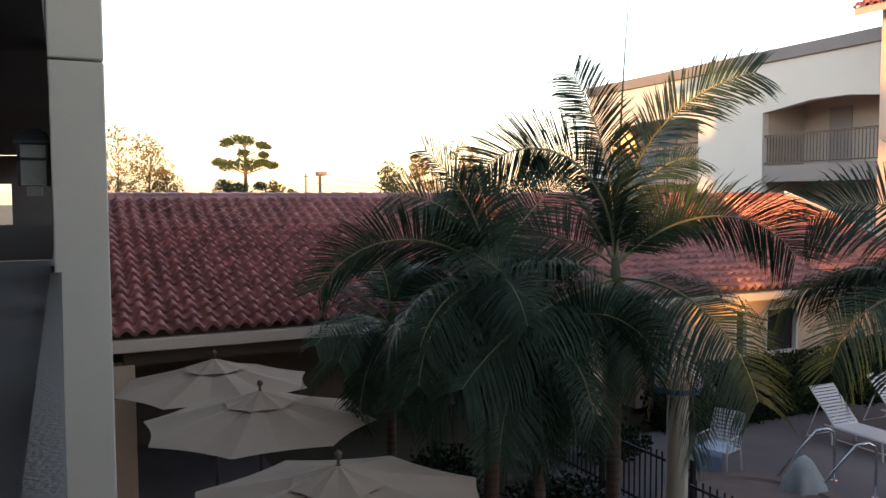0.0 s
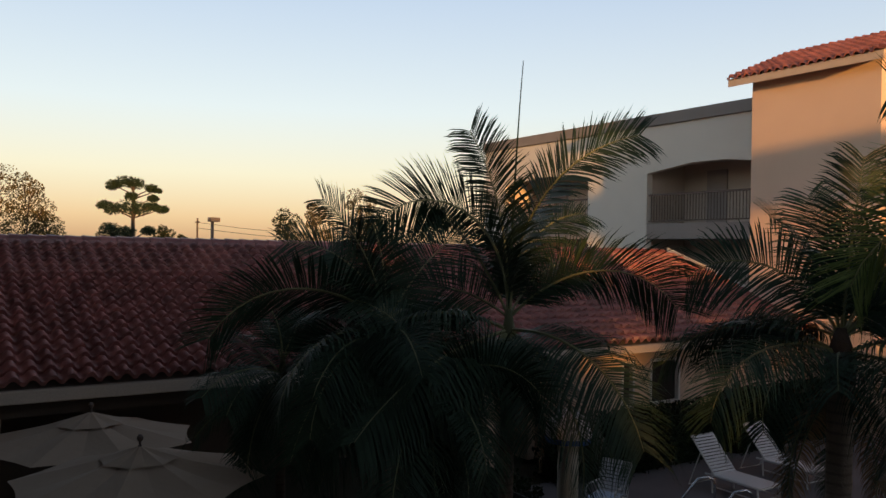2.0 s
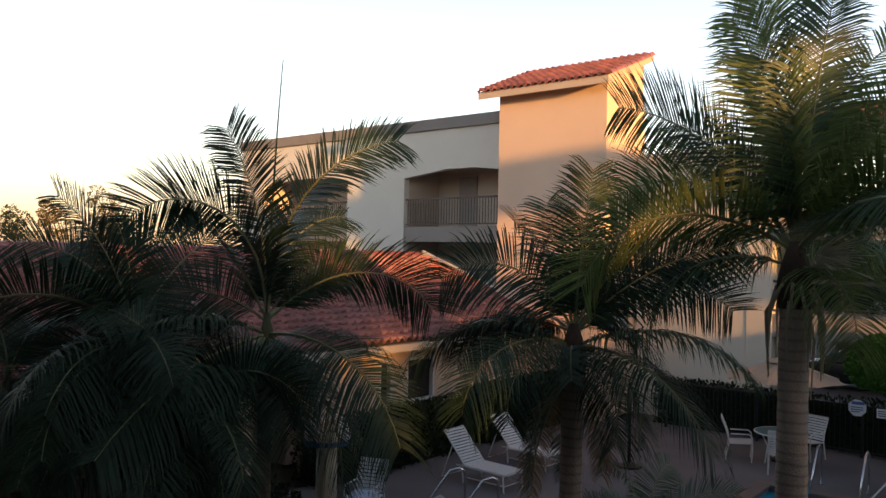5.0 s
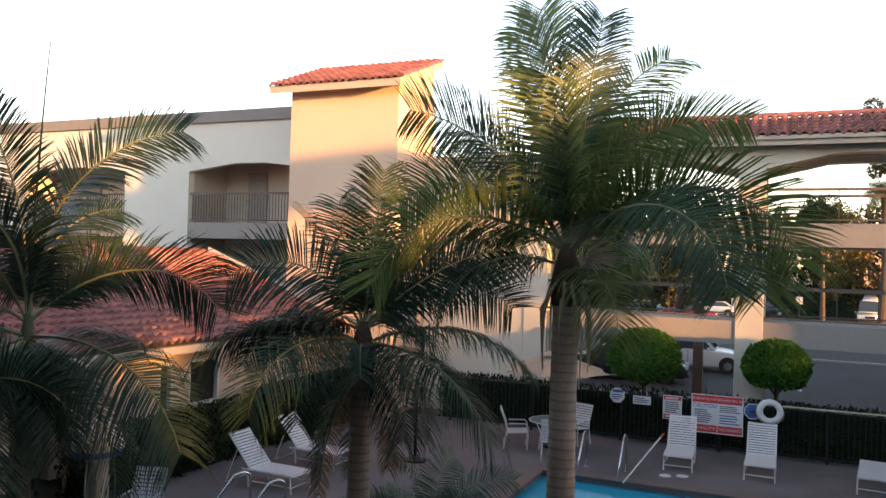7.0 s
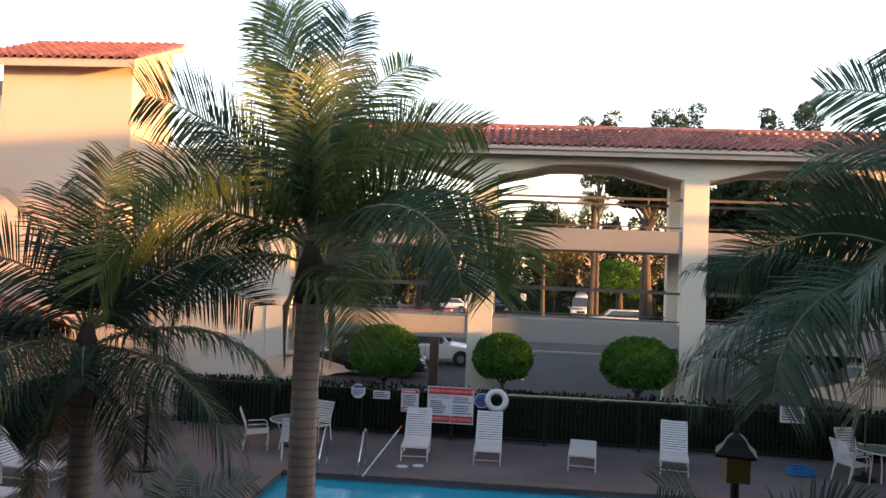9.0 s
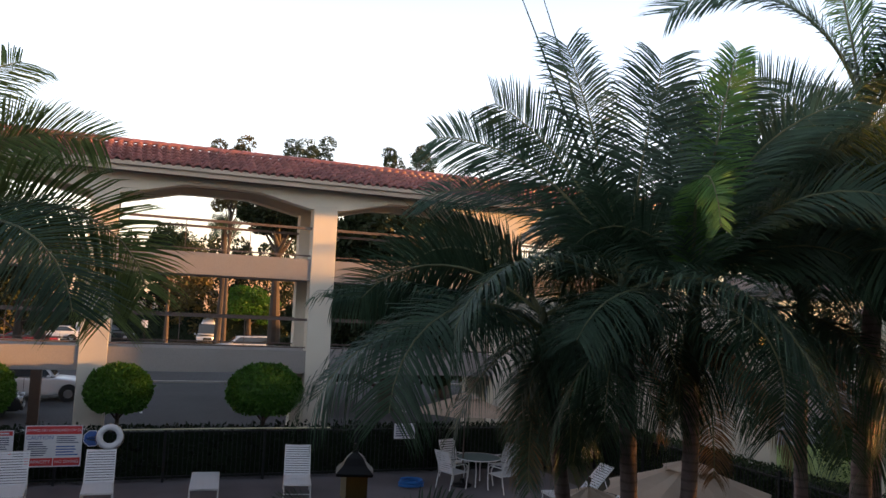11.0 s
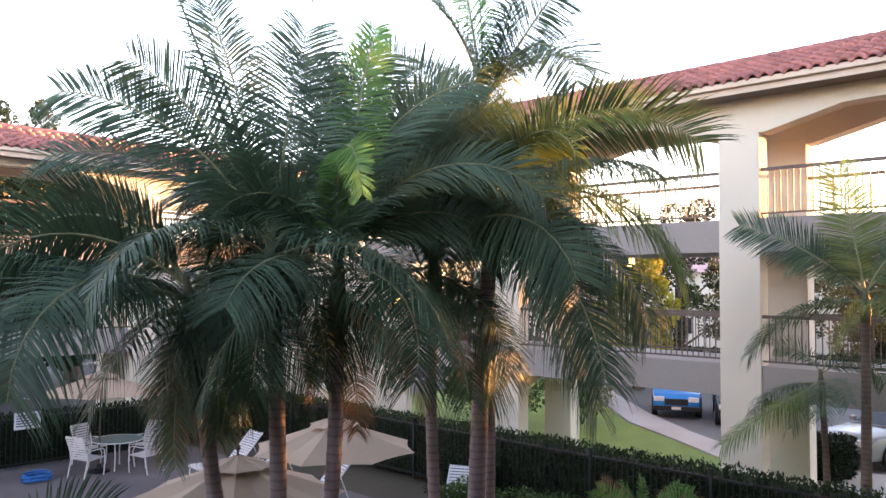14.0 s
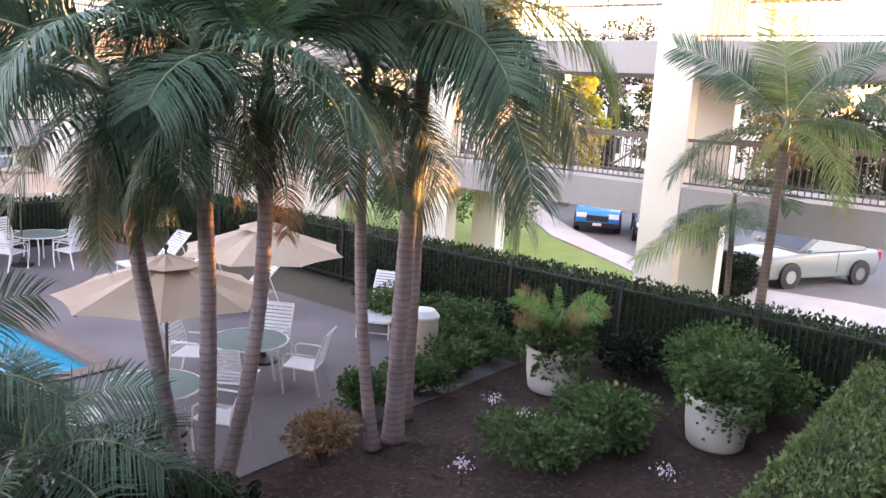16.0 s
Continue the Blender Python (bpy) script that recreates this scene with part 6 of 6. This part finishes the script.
for k in range(9):      # mostly unseen trees, added to keep the low sun off the courtyard
    tree((45 + (k % 3) * 1.5, -34 + k * 5.6, 0), (7.0, 7.3, 7.0, 8.0, 10.8, 6.2, 7.0, 5.2, 4.8)[k], 3.8 if k == 4 else 3.2, "added tree beyond the drive, screens the low sun", 300 + k, TREE_LEAF, 0.3, 30000 if k == 4 else 8000, 0.08, 0.28, 18, 0.9)
hedge_box("hedge", (36.0, -8, 0), (38.0, 26, 1.6), "tall hedge beyond the drive", 6000, 0.22)

# ---- far buildings ----
def far_house(place, size, turn, label, wall, rows=2, cols=6):
    h = thing("apartment_building", place, label, "apartment building", turn=turn)
    w, d, z = size
    part("wall", boxes(((-w / 2, 0, 0), (w / 2, d, z))), wall, h)
    part("roof", prism(bmesh.new(), [(-0.5, z + 0.004), (d / 2, z + 1.5), (d + 0.5, z + 0.004)], -w / 2 - 0.4, w / 2 + 0.4, "x"), TILE, h)
    for r in range(rows):
        for c in range(cols):
            x, zz = -w / 2 + w * (c + 0.5) / cols, 1.0 + r * (z - 0.6) / rows
            win = part("window", boxes(((x - 0.7, -0.03, zz), (x + 0.7, -0.004, zz + 1.25))), DARK, h)
            part("frame", boxes(((x - 0.76, -0.06, zz - 0.06), (x + 0.76, -0.031, zz)), ((x - 0.76, -0.06, zz + 1.25), (x + 0.76, -0.031, zz + 1.31))), WHITE_METAL, win)


# First house is mostly out of view, added to shade the palm trunks.
far_house((58.0, -14.0, 0), (50, 9, 5.4), -90, "added cream apartment house, screens the lowest sun", STUCCO, 2, 9)
far_house((58.0, 32.0, 0), (38, 9, 5.8), -90, "cream apartment house across the drive", STUCCO)
far_house((18.0, 122.0, 0), (30, 9, 8), 0, "tan apartment house behind the trees", STUCCO_TAN)
far_house((-30.0, 122.0, 0), (40, 9, 7), 0, "tan apartment house behind the trees", STUCCO_TAN)

# ---- parking lot lamps and posts ----
pl = thing("parking_lamp", aim(72.9, 46, 0), "single-head parking lot lamp on a square pole", "street lamp")
part("pole", boxes(((-0.07, -0.07, 0), (0.07, 0.07, 6.0))), SOFFIT, pl)
part("head", boxes(((-0.28, -0.2, 6.0), (0.28, 0.36, 6.24)), bevel=0.03), SOFFIT, pl)
ut = thing("utility_pole", aim(73.9, 110, 0), "thin wooden utility pole with cross arms", "utility pole")
part("pole", tube(bmesh.new(), [(0, 0, 0), (0, 0, 8.3)], 0.12, 8), BARK, ut)
part("cross_arm", boxes(((-0.9, -0.06, 7.7), (0.9, 0.06, 7.85))), BARK, ut)
for wz in (7.0, 7.75):
    cable = thing("cable", (0, 0, 0), "thin slack cable between far poles", "cable")
    a0, b0 = Vector(aim(73.9, 110, wz)), Vector(aim(60.0, 118, wz + 0.5))
    part("wire", tube(bmesh.new(), [a0.lerp(b0, k / 12) + Vector((0, 0, -1.2 * math.sin(math.pi * k / 12))) for k in range(13)], 0.03, 5), BLACK, cable)
bp = thing("brown_post", (-3.05, 30.5, 0), "dark brown square post by the parking lot", "post")
part("post", boxes(((-0.17, -0.17, 0), (0.17, 0.17, 3.4)), bevel=0.01), RAIL_BROWN, bp)
for az, d in ((3.4, 60), (-0.6, 70)):
    ps = thing("parking_sign", aim(az, d, 0), "small white parking sign on a post", "sign")
    part("post", tube(bmesh.new(), [(0, 0, 0), (0, 0, 2.6)], 0.04, 6), BLACK, ps)
    part("panel", boxes(((-0.25, -0.03, 2.0), (0.25, -0.01, 2.6))), SIGN_WHITE, ps)
LINE = mat("white_road_paint", (0.5, 0.5, 0.48), 0.8, None, 3, 40)
for k in range(9):
    structure(part("road_marking", boxes(((-22 + k * 5.6, 34.0, -0.056), (-21.88 + k * 5.6, 39.5, -0.052))), LINE), "worn white parking bay line", "road marking")
structure(part("kerb", boxes(((-60, 27.2, -0.1), (60, 27.5, 0.08)), bevel=0.02), CONCRETE), "pale concrete kerb of the parking lot", "kerb")
structure(part("kerb_island", boxes(((-10, 46.0, -0.1), (30, 46.25, 0.04)), bevel=0.02), CONCRETE), "pale concrete kerb island in the lot", "kerb")


# ---- vehicles ----
RUBBER = mat("tyre_rubber", (0.02, 0.02, 0.02), 0.8, None, 6, 60)
CARGLASS = mat("car_glass", (0.03, 0.04, 0.05), 0.08, None, 3, 20, 0.2, 0)
ALLOY = mat("alloy", (0.5, 0.5, 0.52), 0.3, None, 6, 60, 0.3, 0, metal=1.0)
LAMP_RED = mat("tail_lamp", (0.45, 0.02, 0.02), 0.2)
LAMP_WHITE = mat("head_lamp", (0.75, 0.75, 0.78), 0.1)


def car(place, turn, paint, label, kind="suv", L=4.6, W=1.82, lamps_on=False):
    """Front towards +x. A body from a bevelled side profile, a glazed cabin, wheels, lamps and bumpers."""
    v = thing("car", place, label, "car", "parked cars", turn)
    h = L / 2
    body = [(-h, 0.44), (-h + 0.14, 0.25), (h - 0.14, 0.25), (h, 0.44), (h - 0.03, 0.68), (h - 0.35, 0.87), (h - 1.2, 0.98), (-h + 0.2, 1.01), (-h, 0.82)]
    cab = {"suv": [(h - 1.2, 1.0), (h - 1.95, 1.62), (-h + 0.45, 1.66), (-h + 0.08, 1.0)], "sedan": [(h - 1.15, 0.97), (h - 1.95, 1.44), (-h + 1.25, 1.46), (-h + 0.4, 0.99)],
           "pickup": [(h - 1.4, 1.0), (h - 2.0, 1.72), (h - 3.4, 1.74), (h - 3.6, 1.0)], "truck": [(h - 0.1, 1.0), (h - 0.4, 2.3), (-h + 0.1, 2.7), (-h + 0.02, 1.0)]}[kind]
    def narrow(bm):
        """Sides lean in towards the roof; nose and tail round off in plan."""
        for q in bm.verts:
            q.co.y *= 1 - 0.17 * max(0.0, q.co.z - 0.98) / 0.6
            q.co.y *= 1 - 0.1 * max(0.0, abs(q.co.x) - h + 0.55) / 0.55
        return bm
    def shape(outline, half, bev):
        bm = bmesh.new()
        prism(bm, outline, -half, half, "y")
        narrow(bm)
        bmesh.ops.bevel(bm, geom=bm.edges[:], offset=bev, segments=2, affect="EDGES", profile=0.5)
        return bm
    b = part("body", shape(body, W / 2, 0.085), paint, v, smooth=True)
    part("cabin", shape(cab, W / 2 - 0.09, 0.11), paint, v, smooth=True)
    mx, mz = sum(p[0] for p in cab) / 4, 1.02
    inner = [(mx + (x - mx) * 0.86, mz + (z - mz) * 0.84 + 0.03) for x, z in cab]
    for s in (-1, 1):
        part("side_window", narrow(prism(bmesh.new(), inner, min(s * (W / 2 - 0.092), s * (W / 2 - 0.08)), max(s * (W / 2 - 0.092), s * (W / 2 - 0.08)), "y")), CARGLASS, v)
        part("door_line", boxes(((mx - 0.02, s * (W / 2 + 0.002) - 0.004, 0.4), (mx, s * (W / 2 + 0.002) + 0.004, 1.0))), BLACK, v)
        part("mirror", boxes(((cab[0][0] - 0.35, s * (W / 2 + 0.07) - 0.07, 1.0), (cab[0][0] - 0.2, s * (W / 2 + 0.07) + 0.07, 1.13)), bevel=0.02), paint, v)
        part("headlight", boxes(((h - 0.16, s * (W / 2 - 0.28) - 0.18, 0.62), (h + 0.004, s * (W / 2 - 0.28) + 0.18, 0.78)), bevel=0.02), LAMP_WHITE, v)
        part("tail_light", boxes(((-h - 0.006, s * (W / 2 - 0.18) - 0.1, 0.7), (-h + 0.1, s * (W / 2 - 0.18) + 0.1, 0.98)), bevel=0.02), LAMP_RED, v)
        for x in (h - 0.88, -h + 0.88):
            m = pose(x, s * (W / 2 - 0.1), 0.33, 90, 0, 0)
            wheel = part("wheel", lathe(bmesh.new(), [(0.19, -0.11), (0.31, -0.11), (0.335, -0.07), (0.335, 0.07), (0.31, 0.11), (0.19, 0.11)], 20, m), RUBBER, v)
            part("rim", lathe(bmesh.new(), [(0.185, -0.112), (0.19, -0.10), (0.06, -0.09), (0.06, 0.09), (0.19, 0.10), (0.185, 0.112)], 14, m), ALLOY, wheel)
            part("wheel_arch", lathe(bmesh.new(), [(0.385, -0.03), (0.385, 0.03)], 18, pose(x, s * (W / 2 - 0.024), 0.36, 90, 0, 0)), BLACK, v)
    d = (Vector((cab[1][0], 0, cab[1][1])) - Vector((cab[0][0], 0, cab[0][1])))
    n = Vector((d.z, 0, -d.x)).normalized() * 0.012
    for (a, c), nm in (((cab[0], cab[1]), "windscreen"), ((cab[3], cab[2]), "rear_window")):
        a, c = Vector((a[0], 0, a[1])), Vector((c[0], 0, c[1]))
        q = (c - a)
        nn = Vector((q.z, 0, -q.x)).normalized() * (0.014 if nm == "windscreen" else -0.014)
        bm = bmesh.new()
        lo, hi = a + q * 0.12 + nn, a + q * 0.86 + nn
        bm.faces.new([bm.verts.new(p) for p in (lo + Vector((0, -W / 2 + 0.2, 0)), lo + Vector((0, W / 2 - 0.2, 0)), hi + Vector((0, W / 2 - 0.28, 0)), hi + Vector((0, -W / 2 + 0.28, 0)))])
        part(nm, bm, CARGLASS, v)
    part("grille", boxes(((h - 0.02, -0.4, 0.5), (h + 0.006, 0.4, 0.72))), BLACK, v)
    part("bumper", boxes(((h - 0.08, -W / 2 + 0.08, 0.3), (h + 0.03, W / 2 - 0.08, 0.46)), bevel=0.02), BLACK, v)
    part("number_plate", boxes(((h + 0.031, -0.16, 0.34), (h + 0.036, 0.16, 0.44))), SIGN_WHITE, v, "blank pale plate")
    if lamps_on:
        part("lit_lamp", boxes(((h + 0.006, 0.5, 0.62), (h + 0.02, 0.78, 0.78))), glow("lit_headlamp", (1.0, 0.6, 0.25), 6.0), v)
    if kind == "suv":
        for s in (-1, 1):
            part("roof_rail", tube(bmesh.new(), [(mx + 0.7, s * 0.62, 1.66), (mx + 0.6, s * 0.62, 1.72), (mx - 1.0, s * 0.62, 1.74), (mx - 1.1, s * 0.62, 1.68)], 0.018, 6), BLACK, v)
    return v


PAINT = {n: mat(n + "_paint", c, 0.25, tuple(k * 0.92 for k in c), 0.5, 200, 0.3, 0) for n, c in dict(white=(0.68, 0.68, 0.70), silver=(0.22, 0.25, 0.245), blue=(0.02, 0.19, 0.52), black=(0.025, 0.027, 0.03), red=(0.2, 0.02, 0.025), grey=(0.2, 0.2, 0.21)).items()}
car((28.0, 14.2, -0.06), 206, PAINT["blue"], "bright blue hatchback parked in the drive", "sedan", 4.0, 1.74)
car((27.9, 11.7, -0.06), 206, PAINT["black"], "black car parked behind the column", "sedan", 4.4)
car((24.5, 5.7, -0.06), 152, PAINT["silver"], "silver green car parked in the drive", "sedan", 4.5)
car((28.6, 1.4, -0.06), 160, PAINT["black"], "dark pickup parked in the drive", "pickup", 5.4)
car((-4.6, 38.6, -0.06), 0, PAINT["white"], "white pickup truck parked in the lot", "pickup", 6.0, 2.0)
car((-6.0, 33.4, -0.06), 4, PAINT["black"], "black sedan parked near the walkway", "sedan", 4.6)
car(aim(-4.75, 86, -0.06), -95, PAINT["white"], "white box truck facing the walkway", "truck", 5.5, 2.3, True)
car(aim(-7.2, 70, -0.06), 180, PAINT["white"], "white utility car with roof rails", "suv", 5.0)
car(aim(4.7, 84, -0.06), 175, PAINT["white"], "white car at the far side of the lot", "sedan")
car(aim(6.3, 74, -0.06), 5, PAINT["red"], "red car at the far side of the lot", "sedan")
car(aim(9.0, 76, -0.06), 0, PAINT["grey"], "grey car at the far side of the lot", "suv")
car(aim(-10.5, 76, -0.06), 180, PAINT["silver"], "silver car at the far side of the lot", "sedan")
car(aim(1.5, 88, -0.06), 0, PAINT["black"], "black car at the far side of the lot", "suv")
